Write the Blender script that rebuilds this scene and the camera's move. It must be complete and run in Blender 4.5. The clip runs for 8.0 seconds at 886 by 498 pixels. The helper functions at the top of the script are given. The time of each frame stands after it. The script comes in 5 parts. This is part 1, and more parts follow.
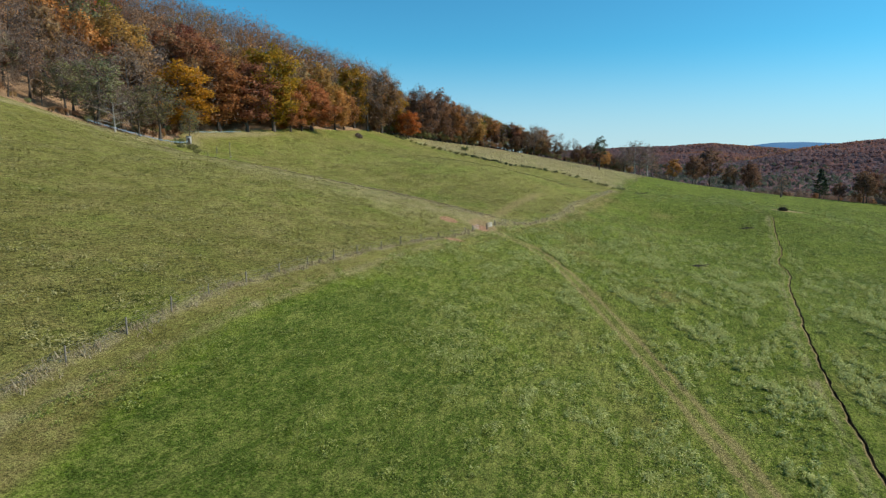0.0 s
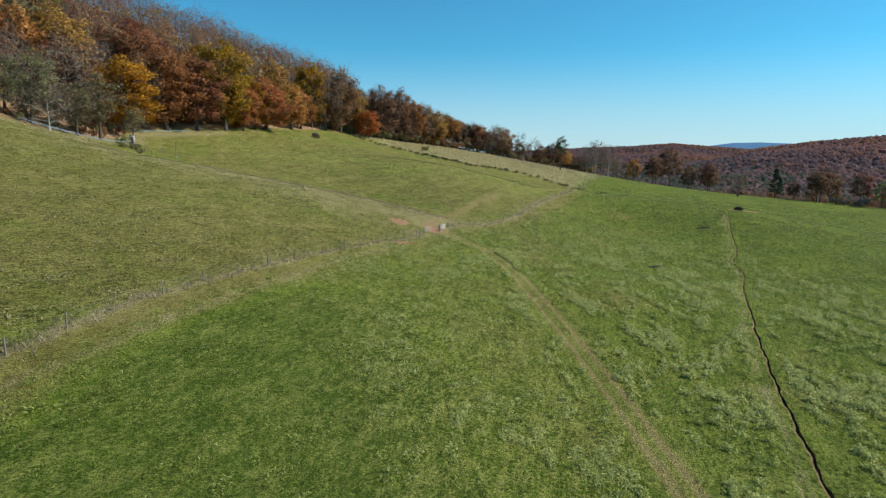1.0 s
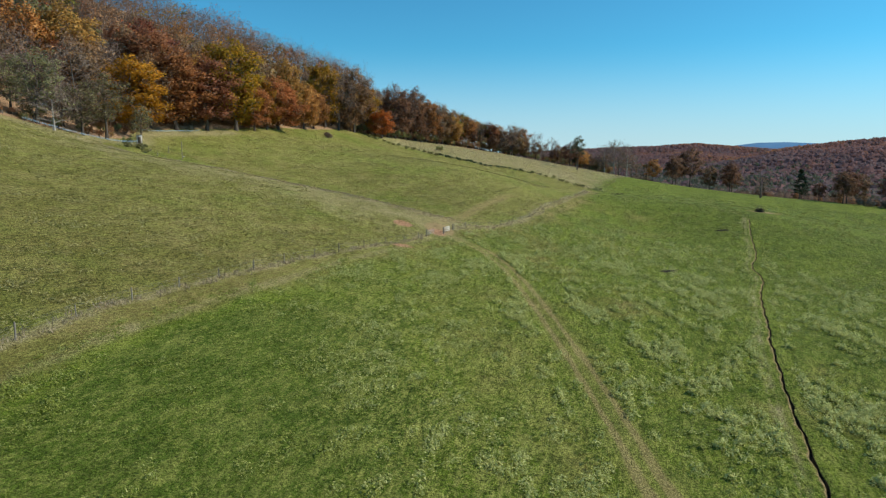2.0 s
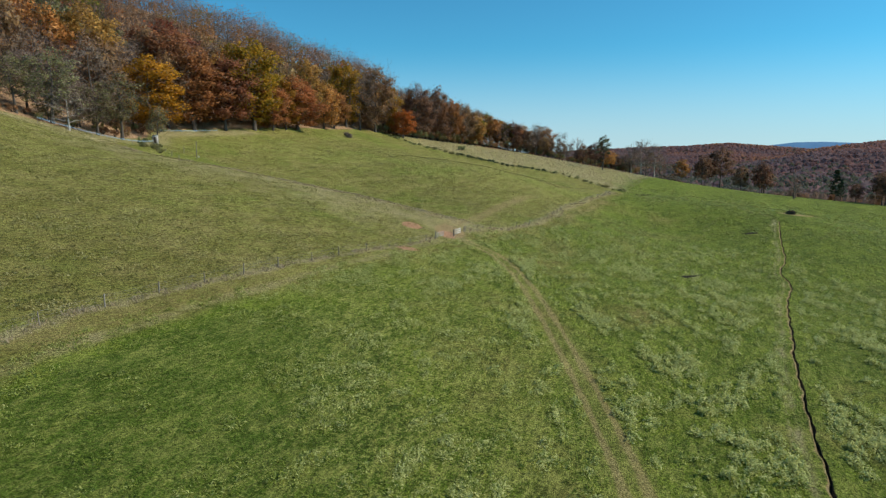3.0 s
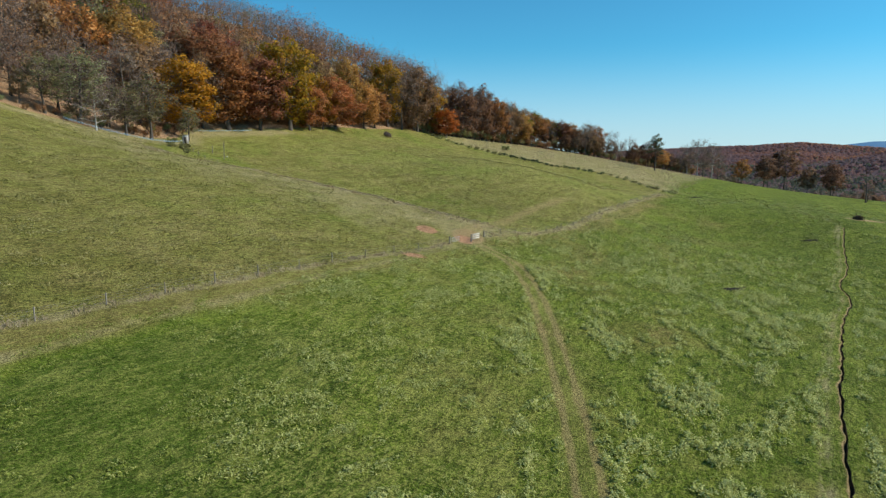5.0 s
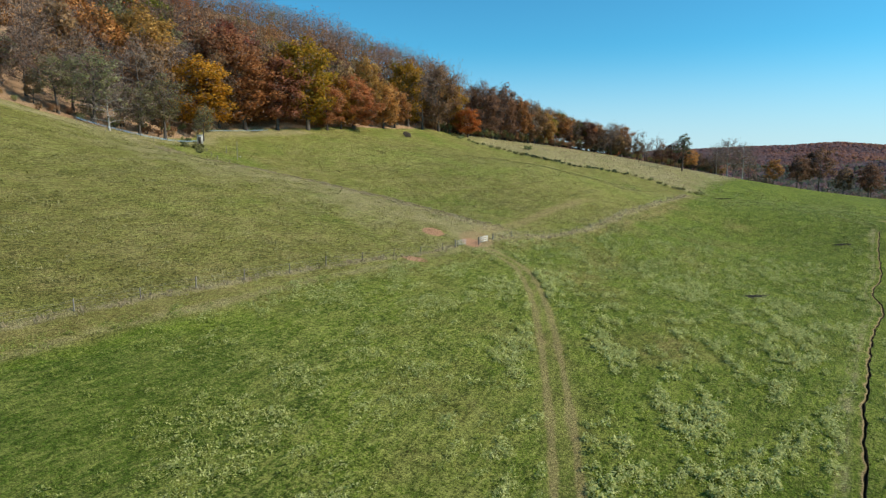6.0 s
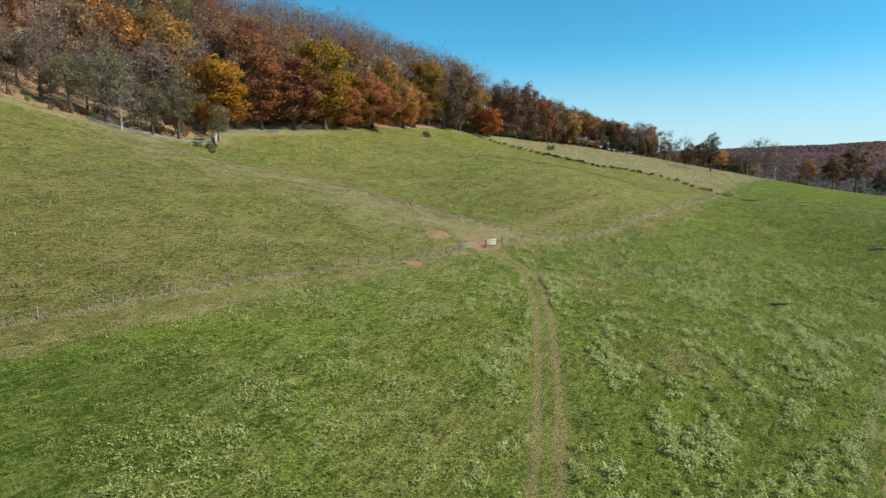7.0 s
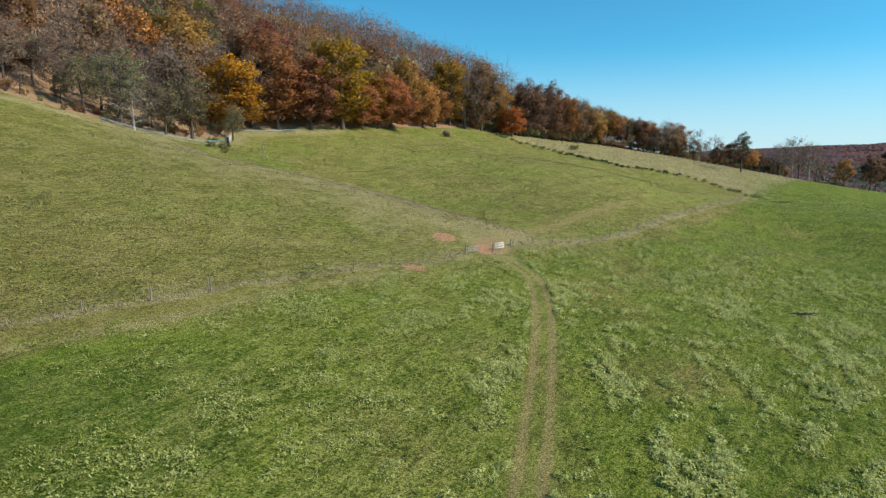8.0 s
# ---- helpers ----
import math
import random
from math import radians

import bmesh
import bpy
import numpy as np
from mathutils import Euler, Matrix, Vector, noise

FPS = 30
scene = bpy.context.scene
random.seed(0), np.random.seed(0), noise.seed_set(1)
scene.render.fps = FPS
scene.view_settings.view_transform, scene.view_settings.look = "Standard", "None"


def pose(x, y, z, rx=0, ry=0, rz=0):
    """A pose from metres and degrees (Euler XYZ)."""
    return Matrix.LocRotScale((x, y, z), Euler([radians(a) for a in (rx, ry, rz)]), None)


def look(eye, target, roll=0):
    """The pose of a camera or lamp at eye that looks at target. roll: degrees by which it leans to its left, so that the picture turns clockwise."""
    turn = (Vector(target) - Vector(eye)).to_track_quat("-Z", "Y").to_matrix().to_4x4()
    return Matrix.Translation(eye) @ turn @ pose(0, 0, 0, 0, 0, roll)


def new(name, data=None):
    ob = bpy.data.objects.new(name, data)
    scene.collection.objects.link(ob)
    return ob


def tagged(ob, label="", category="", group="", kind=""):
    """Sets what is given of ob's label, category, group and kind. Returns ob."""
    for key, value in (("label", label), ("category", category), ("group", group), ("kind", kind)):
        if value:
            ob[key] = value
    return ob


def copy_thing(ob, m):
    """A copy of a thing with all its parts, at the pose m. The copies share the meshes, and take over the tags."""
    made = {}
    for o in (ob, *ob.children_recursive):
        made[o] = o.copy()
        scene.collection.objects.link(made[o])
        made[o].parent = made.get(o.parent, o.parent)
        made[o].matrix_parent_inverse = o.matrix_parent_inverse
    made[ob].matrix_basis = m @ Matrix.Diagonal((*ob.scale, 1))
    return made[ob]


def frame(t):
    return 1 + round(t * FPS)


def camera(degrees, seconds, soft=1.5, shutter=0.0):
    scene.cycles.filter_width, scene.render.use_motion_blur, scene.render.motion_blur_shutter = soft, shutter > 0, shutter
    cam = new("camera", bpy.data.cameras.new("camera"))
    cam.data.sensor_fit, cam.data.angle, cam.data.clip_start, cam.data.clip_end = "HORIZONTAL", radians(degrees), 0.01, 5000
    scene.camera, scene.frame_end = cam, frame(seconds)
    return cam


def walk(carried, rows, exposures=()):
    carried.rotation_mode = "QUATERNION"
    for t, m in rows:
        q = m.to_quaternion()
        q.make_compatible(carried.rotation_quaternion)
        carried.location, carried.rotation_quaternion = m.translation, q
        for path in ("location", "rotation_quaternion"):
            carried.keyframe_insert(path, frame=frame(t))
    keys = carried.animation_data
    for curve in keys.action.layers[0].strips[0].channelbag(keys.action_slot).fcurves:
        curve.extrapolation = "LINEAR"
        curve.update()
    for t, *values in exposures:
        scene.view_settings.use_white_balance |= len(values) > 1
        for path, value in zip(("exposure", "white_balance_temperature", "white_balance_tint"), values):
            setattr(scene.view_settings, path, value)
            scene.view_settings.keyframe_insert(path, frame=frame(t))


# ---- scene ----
# ---- camera and its flight: t, x, y, z, yaw, pitch, roll
cam = camera(69.3, 8.0, soft=1.25)
ROWS = [
    (0.0, -0.182, -1.032, 18.48, -0.00, -8.14, 0.0),
    (0.5, 1.477, 0.993, 18.48, -2.14, -8.14, 0.0),
    (1.0, 3.193, 3.010, 18.48, -2.95, -8.14, 0.0),
    (1.5, 4.957, 5.026, 18.48, -2.26, -8.14, 0.0),
    (3.0, 10.427, 11.115, 18.48, 1.43, -8.14, 0.0),
    (3.5, 12.274, 13.176, 18.48, 2.71, -8.14, 0.0),
    (4.0, 14.117, 15.261, 18.48, 4.00, -8.14, 0.0),
    (4.5, 15.943, 17.377, 18.48, 5.28, -8.14, 0.0),
    (6.0, 21.223, 23.956, 18.48, 9.13, -8.14, 0.0),
    (6.5, 22.882, 26.243, 18.48, 10.42, -8.14, 0.0),
    (7.0, 24.472, 28.587, 18.48, 11.70, -8.14, 0.0),
    (7.5, 25.983, 30.993, 18.48, 12.99, -8.14, 0.0),
    (8.0, 27.405, 33.465, 18.48, 14.28, -8.14, 0.0),
]
walk(cam, [(t, pose(x, y, z, 90 + pitch, roll, yaw)) for t, x, y, z, yaw, pitch, roll in ROWS],
     exposures=[(0.0, -0.17), (1.5, -0.17), (3.0, -0.24), (4.5, -0.18), (6.0, -0.05), (8.0, 0.01)])

# ---- world, sun, exposure
SUN_UP, SUN_AZ = 36.0, 2.0          # degrees above the horizon; degrees from +x towards +y
world = bpy.data.worlds.new("sky")
scene.world = world
world.use_nodes = True
wn = world.node_tree.nodes
wl = world.node_tree.links
sky = wn.new("ShaderNodeTexSky")
sky.sky_type = "NISHITA"
sky.sun_disc = False
sky.sun_elevation = radians(SUN_UP)
sky.sun_rotation = radians(90 - SUN_AZ)
sky.altitude = 600
sky.air_density, sky.dust_density, sky.ozone_density = 1.0, 0.0, 3.0
tint = wn.new("ShaderNodeMix")
tint.data_type, tint.blend_type = "RGBA", "MULTIPLY"
tint.inputs[0].default_value = 1.0
tint.inputs[7].default_value = (0.49, 1.36, 1.43, 1)
lift = wn.new("ShaderNodeMapping")                        # clear dry air: little haze low down
lift.inputs["Location"].default_value = (0, 0, 0.035)
lift.inputs["Scale"].default_value = (1, 1, 0.9)
wl.new(wn.new("ShaderNodeTexCoord").outputs["Generated"], lift.inputs[0])
wl.new(lift.outputs[0], sky.inputs[0])
deep = wn.new("ShaderNodeGamma")
deep.inputs[1].default_value = 1.1
wl.new(sky.outputs[0], deep.inputs[0])
wl.new(deep.outputs[0], tint.inputs[6])
split = wn.new("ShaderNodeSeparateXYZ")                   # thin pale haze all round the horizon
wl.new(wn.new("ShaderNodeTexCoord").outputs["Generated"], split.inputs[0])
low = wn.new("ShaderNodeMapRange")
low.interpolation_type = "SMOOTHSTEP"
for k, v in zip((1, 2, 3, 4), (-0.03, 0.17, 0.8, 0.0)):
    low.inputs[k].default_value = v
wl.new(split.outputs[2], low.inputs[0])
haze = wn.new("ShaderNodeMix")
haze.data_type = "RGBA"
haze.inputs[7].default_value = (7.7, 8.5, 9.4, 1)
wl.new(low.outputs[0], haze.inputs[0])
wl.new(tint.outputs[2], haze.inputs[6])
wl.new(haze.outputs[2], wn["Background"].inputs[0])
wn["Background"].inputs[1].default_value = 0.090

sun = new("sun", bpy.data.lights.new("sun", "SUN"))
sun.data.energy = 5.0
sun.data.angle = radians(0.53)
sun.data.color = (1.0, 0.89, 0.70)
sa, se = radians(SUN_AZ), radians(SUN_UP)
sun.matrix_world = look((0, 0, 0), (-math.cos(se) * math.cos(sa), -math.cos(se) * math.sin(sa), -math.sin(se)))

# ---- materials
def nodes_of(name):
    m = bpy.data.materials.new(name)
    m.use_nodes = True
    return m, m.node_tree.nodes, m.node_tree.links, m.node_tree.nodes["Principled BSDF"]


def noise_node(n, l, scale, detail=4.0, rough=0.6, vec=None):
    k = n.new("ShaderNodeTexNoise")
    k.inputs["Scale"].default_value = scale
    k.inputs["Detail"].default_value = detail
    k.inputs["Roughness"].default_value = rough
    if vec is not None:
        l.new(vec, k.inputs["Vector"])
    return k.outputs["Fac"]


def ramp(n, l, fac, stops):
    r = n.new("ShaderNodeValToRGB")
    while len(r.color_ramp.elements) < len(stops):
        r.color_ramp.elements.new(0.5)
    for e, (p, c) in zip(r.color_ramp.elements, stops):
        e.position = p
        e.color = (*c, 1) if len(c) == 3 else (c[0], c[0], c[0], 1)
    l.new(fac, r.inputs[0])
    return r.outputs[0]


def mix(n, l, fac, a, b, how="MIX"):
    k = n.new("ShaderNodeMix")
    k.data_type, k.blend_type = "RGBA", how
    for s, v in ((k.inputs[0], fac), (k.inputs[6], a), (k.inputs[7], b)):
        if isinstance(v, (int, float)):
            s.default_value = v
        elif isinstance(v, tuple):
            s.default_value = (*v, 1)
        else:
            l.new(v, s)
    return k.outputs[2]


def mathn(n, l, op, a, b=0.0, c=0.0):
    k = n.new("ShaderNodeMath")
    k.operation = op
    for s, v in zip(k.inputs, (a, b, c)):
        if isinstance(v, (int, float)):
            s.default_value = v
        else:
            l.new(v, s)
    return k.outputs[0]


def step(n, l, v, lo, hi):
    k = n.new("ShaderNodeMapRange")
    k.interpolation_type = "SMOOTHSTEP"
    k.inputs[1].default_value, k.inputs[2].default_value = lo, hi
    l.new(v, k.inputs[0])
    return k.outputs[0]


def attr(n, name):
    k = n.new("ShaderNodeAttribute")
    k.attribute_name = name
    return k.outputs["Fac"]


def bump(n, l, height, strength, dist, b):
    k = n.new("ShaderNodeBump")
    k.inputs["Strength"].default_value, k.inputs["Distance"].default_value = strength, dist
    l.new(height, k.inputs["Height"])
    l.new(k.outputs[0], b.inputs["Normal"])


def make_ground_material():
    m, n, l, b = nodes_of("pasture")
    co = n.new("ShaderNodeTexCoord").outputs["Object"]
    stretch = n.new("ShaderNodeMapping")
    stretch.vector_type = "TEXTURE"
    stretch.inputs["Rotation"].default_value = (0, 0, radians(70))
    stretch.inputs["Scale"].default_value = (1.9, 0.75, 1.0)
    l.new(co, stretch.inputs[0])
    sv = stretch.outputs[0]
    broad = noise_node(n, l, 0.05, 5, 0.66, co)
    mid = noise_node(n, l, 0.16, 5, 0.65, co)
    combed = noise_node(n, l, 1.7, 6, 0.72, sv)
    fine = noise_node(n, l, 6.5, 4, 0.8, co)
    lush = attr(n, "lush")
    green = mix(n, l, step(n, l, mid, 0.36, 0.66), GREEN_A, GREEN_B)
    olive = mix(n, l, step(n, l, mid, 0.36, 0.64), OLIVE_A, OLIVE_B)
    where = mathn(n, l, "ADD", lush, mathn(n, l, "MULTIPLY", mathn(n, l, "SUBTRACT", broad, 0.5), 2.0))
    col = mix(n, l, step(n, l, where, 0.25, 0.75), olive, green)
    col = mix(n, l, mathn(n, l, "MULTIPLY", step(n, l, where, 0.75, 1.25), 0.7), col, LUSH)
    much, rough = attr(n, "pale"), attr(n, "rough")

    def blend(col, fac, amount, to, scaled=True):
        f = mathn(n, l, "MULTIPLY", fac, amount)
        return mix(n, l, mathn(n, l, "MULTIPLY", f, much) if scaled else mathn(n, l, "MULTIPLY", f, rough), col, to)

    coarse = noise_node(n, l, 0.42, 5, 0.7, sv)
    fleck = noise_node(n, l, 1.5, 3, 0.6, sv)
    gaps = noise_node(n, l, 9.0, 2, 0.6, sv)
    # bleached flecks, and near-black green painted in as shade between the clumps
    col = blend(col, step(n, l, coarse, 0.51, 0.60), 0.55, PALE)
    col = blend(col, step(n, l, coarse, 0.47, 0.38), 0.34, GAP_SHADE, False)
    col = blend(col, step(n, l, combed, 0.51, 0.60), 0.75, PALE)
    col = blend(col, step(n, l, combed, 0.48, 0.39), 0.50, GAP_SHADE, False)
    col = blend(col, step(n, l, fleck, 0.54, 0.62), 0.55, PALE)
    col = blend(col, step(n, l, fleck, 0.45, 0.36), 0.35, GAP_SHADE, False)
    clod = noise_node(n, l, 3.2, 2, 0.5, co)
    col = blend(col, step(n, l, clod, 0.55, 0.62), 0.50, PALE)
    col = blend(col, step(n, l, clod, 0.44, 0.37), 0.60, GAP_SHADE, False)
    col = blend(col, step(n, l, gaps, 0.44, 0.34), 0.70, GAP_SHADE, False)
    col = blend(col, step(n, l, gaps, 0.56, 0.68), 0.50, PALE)
    dry = step(n, l, mathn(n, l, "ADD", attr(n, "dry"), mathn(n, l, "MULTIPLY", mathn(n, l, "SUBTRACT", mid, 0.5), 0.9)), 0.15, 0.85)
    col = mix(n, l, dry, col, mix(n, l, step(n, l, fine, 0.35, 0.65), STRAW_A, STRAW_B))
    # wheel ruts: two worn bands beside a grassy crown
    trk = attr(n, "track")
    rut = mathn(n, l, "ABSOLUTE", mathn(n, l, "SUBTRACT", trk, 0.95))
    rut = mathn(n, l, "SUBTRACT", rut, mathn(n, l, "MULTIPLY", mathn(n, l, "SUBTRACT", mid, 0.5), 1.1))
    worn = mathn(n, l, "MULTIPLY", step(n, l, rut, 0.62, 0.22), mathn(n, l, "ADD", 0.10, mathn(n, l, "MULTIPLY", fine, 0.85)))
    wide = mathn(n, l, "MULTIPLY", step(n, l, trk, 2.6, 1.2), 0.18)
    col = mix(n, l, wide, col, OLIVE_B)
    soil = mix(n, l, fine, SOIL_A, SOIL_B)
    col = mix(n, l, worn, col, soil)
    bare = step(n, l, mathn(n, l, "ADD", attr(n, "bare"), mathn(n, l, "MULTIPLY", mathn(n, l, "SUBTRACT", combed, 0.5), 0.7)), 0.3, 0.7)
    col = mix(n, l, bare, col, soil)
    red = step(n, l, mathn(n, l, "ADD", attr(n, "red"), mathn(n, l, "MULTIPLY", mathn(n, l, "SUBTRACT", combed, 0.5), 1.6)), 0.30, 0.75)
    col = mix(n, l, red, col, mix(n, l, fine, CLAY_A, CLAY_B))
    # trench floor: bare soil, with the trench's own shadow darkened into the colour
    trench_shade = step(n, l, attr(n, "trench"), 0.35, 0.75)
    col = mix(n, l, trench_shade, col, SHADED_SOIL)
    leafy = mix(n, l, step(n, l, fine, 0.3, 0.7), LITTER_A, LITTER_B)
    lit = step(n, l, mathn(n, l, "ADD", attr(n, "litter"), mathn(n, l, "MULTIPLY", mathn(n, l, "SUBTRACT", mid, 0.5), 0.6)), 0.35, 0.65)
    col = mix(n, l, lit, col, leafy)
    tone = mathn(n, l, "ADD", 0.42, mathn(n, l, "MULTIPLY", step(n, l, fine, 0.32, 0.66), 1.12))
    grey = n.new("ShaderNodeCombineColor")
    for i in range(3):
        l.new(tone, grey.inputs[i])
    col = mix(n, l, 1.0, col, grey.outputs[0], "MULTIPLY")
    l.new(col, b.inputs["Base Color"])
    b.inputs["Roughness"].default_value = 0.95
    b.inputs["Specular IOR Level"].default_value = 0.08
    h = mathn(n, l, "ADD", mathn(n, l, "MULTIPLY", combed, 0.7), mathn(n, l, "MULTIPLY", fine, 0.42))
    bump(n, l, h, 1.0, 0.5, b)
    return m


def leaf_material(name, c1, c2, c3, rough=0.6, shine=0.15, through_light=0.52):
    """Foliage: a hue per tree, a shade per leaf spray, some light shining through."""
    m, n, l, b = nodes_of(name)
    per_tree = n.new("ShaderNodeObjectInfo").outputs["Random"]
    per_leaf = n.new("ShaderNodeNewGeometry").outputs["Random Per Island"]
    co = n.new("ShaderNodeTexCoord").outputs["Object"]
    clump = noise_node(n, l, 0.35, 3, 0.6, co)
    col = ramp(n, l, mathn(n, l, "ADD", mathn(n, l, "MULTIPLY", per_leaf, 0.45), mathn(n, l, "MULTIPLY", clump, 0.55)), [(0.2, c1), (0.5, c2), (0.8, c3)])
    hs = n.new("ShaderNodeHueSaturation")
    l.new(col, hs.inputs["Color"])
    l.new(mathn(n, l, "ADD", 0.48, mathn(n, l, "MULTIPLY", per_tree, 0.04)), hs.inputs["Hue"])
    l.new(mathn(n, l, "ADD", 0.84, mathn(n, l, "MULTIPLY", per_tree, 0.34)), hs.inputs["Value"])
    l.new(hs.outputs[0], b.inputs["Base Color"])
    b.inputs["Roughness"].default_value = rough
    b.inputs["Specular IOR Level"].default_value = shine
    tr = n.new("ShaderNodeBsdfTranslucent")
    l.new(hs.outputs[0], tr.inputs[0])
    ms = n.new("ShaderNodeMixShader")
    ms.inputs[0].default_value = through_light
    l.new(b.outputs[0], ms.inputs[1])
    l.new(tr.outputs[0], ms.inputs[2])
    l.new(ms.outputs[0], n["Material Output"].inputs[0])
    return m


def rough_material(name, a, c, scale, rough=0.85, metal=0.0, lump=0.02, stretch_z=1.0):
    m, n, l, b = nodes_of(name)
    co = n.new("ShaderNodeTexCoord").outputs["Object"]
    mp = n.new("ShaderNodeMapping")
    mp.inputs["Scale"].default_value = (1, 1, stretch_z)
    l.new(co, mp.inputs[0])
    f = noise_node(n, l, scale, 5, 0.65, mp.outputs[0])
    g = noise_node(n, l, scale * 0.17, 3, 0.6, mp.outputs[0])
    per = n.new("ShaderNodeObjectInfo").outputs["Random"]
    k = mathn(n, l, "ADD", mathn(n, l, "MULTIPLY", f, 0.6), mathn(n, l, "ADD", mathn(n, l, "MULTIPLY", g, 0.3), mathn(n, l, "MULTIPLY", per, 0.15)))
    col = ramp(n, l, k, [(0.3, a), (0.75, c)])
    l.new(col, b.inputs["Base Color"])
    b.inputs["Roughness"].default_value = rough
    b.inputs["Metallic"].default_value = metal
    bump(n, l, f, 0.6, lump, b)
    return m


GREEN_A, GREEN_B = (0.100, 0.162, 0.015), (0.182, 0.248, 0.030)
OLIVE_A, OLIVE_B = (0.178, 0.160, 0.042), (0.302, 0.250, 0.092)
PALE, GAP_SHADE = (0.310, 0.325, 0.086), (0.028, 0.042, 0.008)
STRAW_A, STRAW_B = (0.25, 0.215, 0.105), (0.41, 0.36, 0.20)
LUSH = (0.062, 0.110, 0.015)
SOIL_A, SOIL_B = (0.220, 0.162, 0.074), (0.440, 0.338, 0.175)
CLAY_A, CLAY_B = (0.360, 0.190, 0.105), (0.500, 0.300, 0.185)
SHADED_SOIL = (0.042, 0.032, 0.020)
LITTER_A, LITTER_B = (0.240, 0.145, 0.080), (0.460, 0.310, 0.190)
M_GROUND = make_ground_material()
M_BARK = rough_material("bark", (0.045, 0.036, 0.030), (0.135, 0.115, 0.100), 3.0, 0.95, 0, 0.05, 0.3)
M_PALE_BARK = rough_material("pale_bark", (0.20, 0.185, 0.165), (0.52, 0.50, 0.46), 2.0, 0.85, 0, 0.03, 0.5)
M_TWIG = leaf_material("twigs", (0.175, 0.132, 0.108), (0.240, 0.185, 0.152), (0.310, 0.250, 0.208), 0.9, 0.1, 0.0)
LEAF = {
    "rust": leaf_material("rust_leaves", (0.234, 0.107, 0.035), (0.504, 0.250, 0.083), (0.696, 0.384, 0.144)),
    "russet": leaf_material("dark_red_leaves", (0.198, 0.081, 0.043), (0.414, 0.185, 0.092), (0.576, 0.293, 0.156)),
    "gold": leaf_material("golden_leaves", (0.280, 0.106, 0.016), (0.605, 0.230, 0.030), (0.762, 0.347, 0.057)),
    "goldgreen": leaf_material("yellow_green_leaves", (0.168, 0.134, 0.018), (0.448, 0.258, 0.032), (0.717, 0.325, 0.046)),
    "orange": leaf_material("orange_leaves", (0.360, 0.144, 0.045), (0.672, 0.305, 0.106), (0.840, 0.451, 0.181)),
    "brown": leaf_material("brown_leaves", (0.204, 0.120, 0.060), (0.396, 0.244, 0.122), (0.552, 0.366, 0.200)),
    "olive": leaf_material("olive_green_leaves", (0.172, 0.182, 0.072), (0.325, 0.335, 0.146), (0.470, 0.470, 0.235)),
    "green": leaf_material("late_green_leaves", (0.084, 0.106, 0.018), (0.202, 0.207, 0.034), (0.370, 0.302, 0.052)),
    "pine": leaf_material("pine_needles", (0.018, 0.032, 0.014), (0.042, 0.066, 0.028), (0.080, 0.110, 0.046), 0.6, 0.3, 0.05),
    "juniper": leaf_material("juniper_needles", (0.040, 0.062, 0.024), (0.086, 0.118, 0.048), (0.150, 0.185, 0.085), 0.6, 0.3, 0.1),
    "scarlet": leaf_material("scarlet_leaves", (0.330, 0.070, 0.020), (0.600, 0.155, 0.042), (0.700, 0.260, 0.085)),
    "dusk": leaf_material("dull_dark_leaves", (0.126, 0.075, 0.050), (0.240, 0.140, 0.092), (0.348, 0.215, 0.145)),
}

# ---- plain mesh helpers
def mesh_np(name, verts, faces, mat=None, smooth=False):
    """One mesh from arrays: faces is an array, or a list of arrays, of vertex indices."""
    faces = faces if isinstance(faces, list) else [faces]
    me = bpy.data.meshes.new(name)
    verts = np.asarray(verts, dtype=np.float32)
    sizes = np.concatenate([np.full(len(f), f.shape[1]) for f in faces])
    loops = np.concatenate([f.ravel() for f in faces]).astype(np.int32)
    me.vertices.add(len(verts))
    me.vertices.foreach_set("co", verts.ravel())
    me.loops.add(len(loops))
    me.loops.foreach_set("vertex_index", loops)
    me.polygons.add(len(sizes))
    starts = np.r_[0, np.cumsum(sizes)[:-1]].astype(np.int32)
    me.polygons.foreach_set("loop_start", starts)
    me.update(calc_edges=True)
    if smooth:
        me.polygons.foreach_set("use_smooth", np.ones(len(sizes), dtype=bool))
    if mat:
        me.materials.append(mat)
    return me


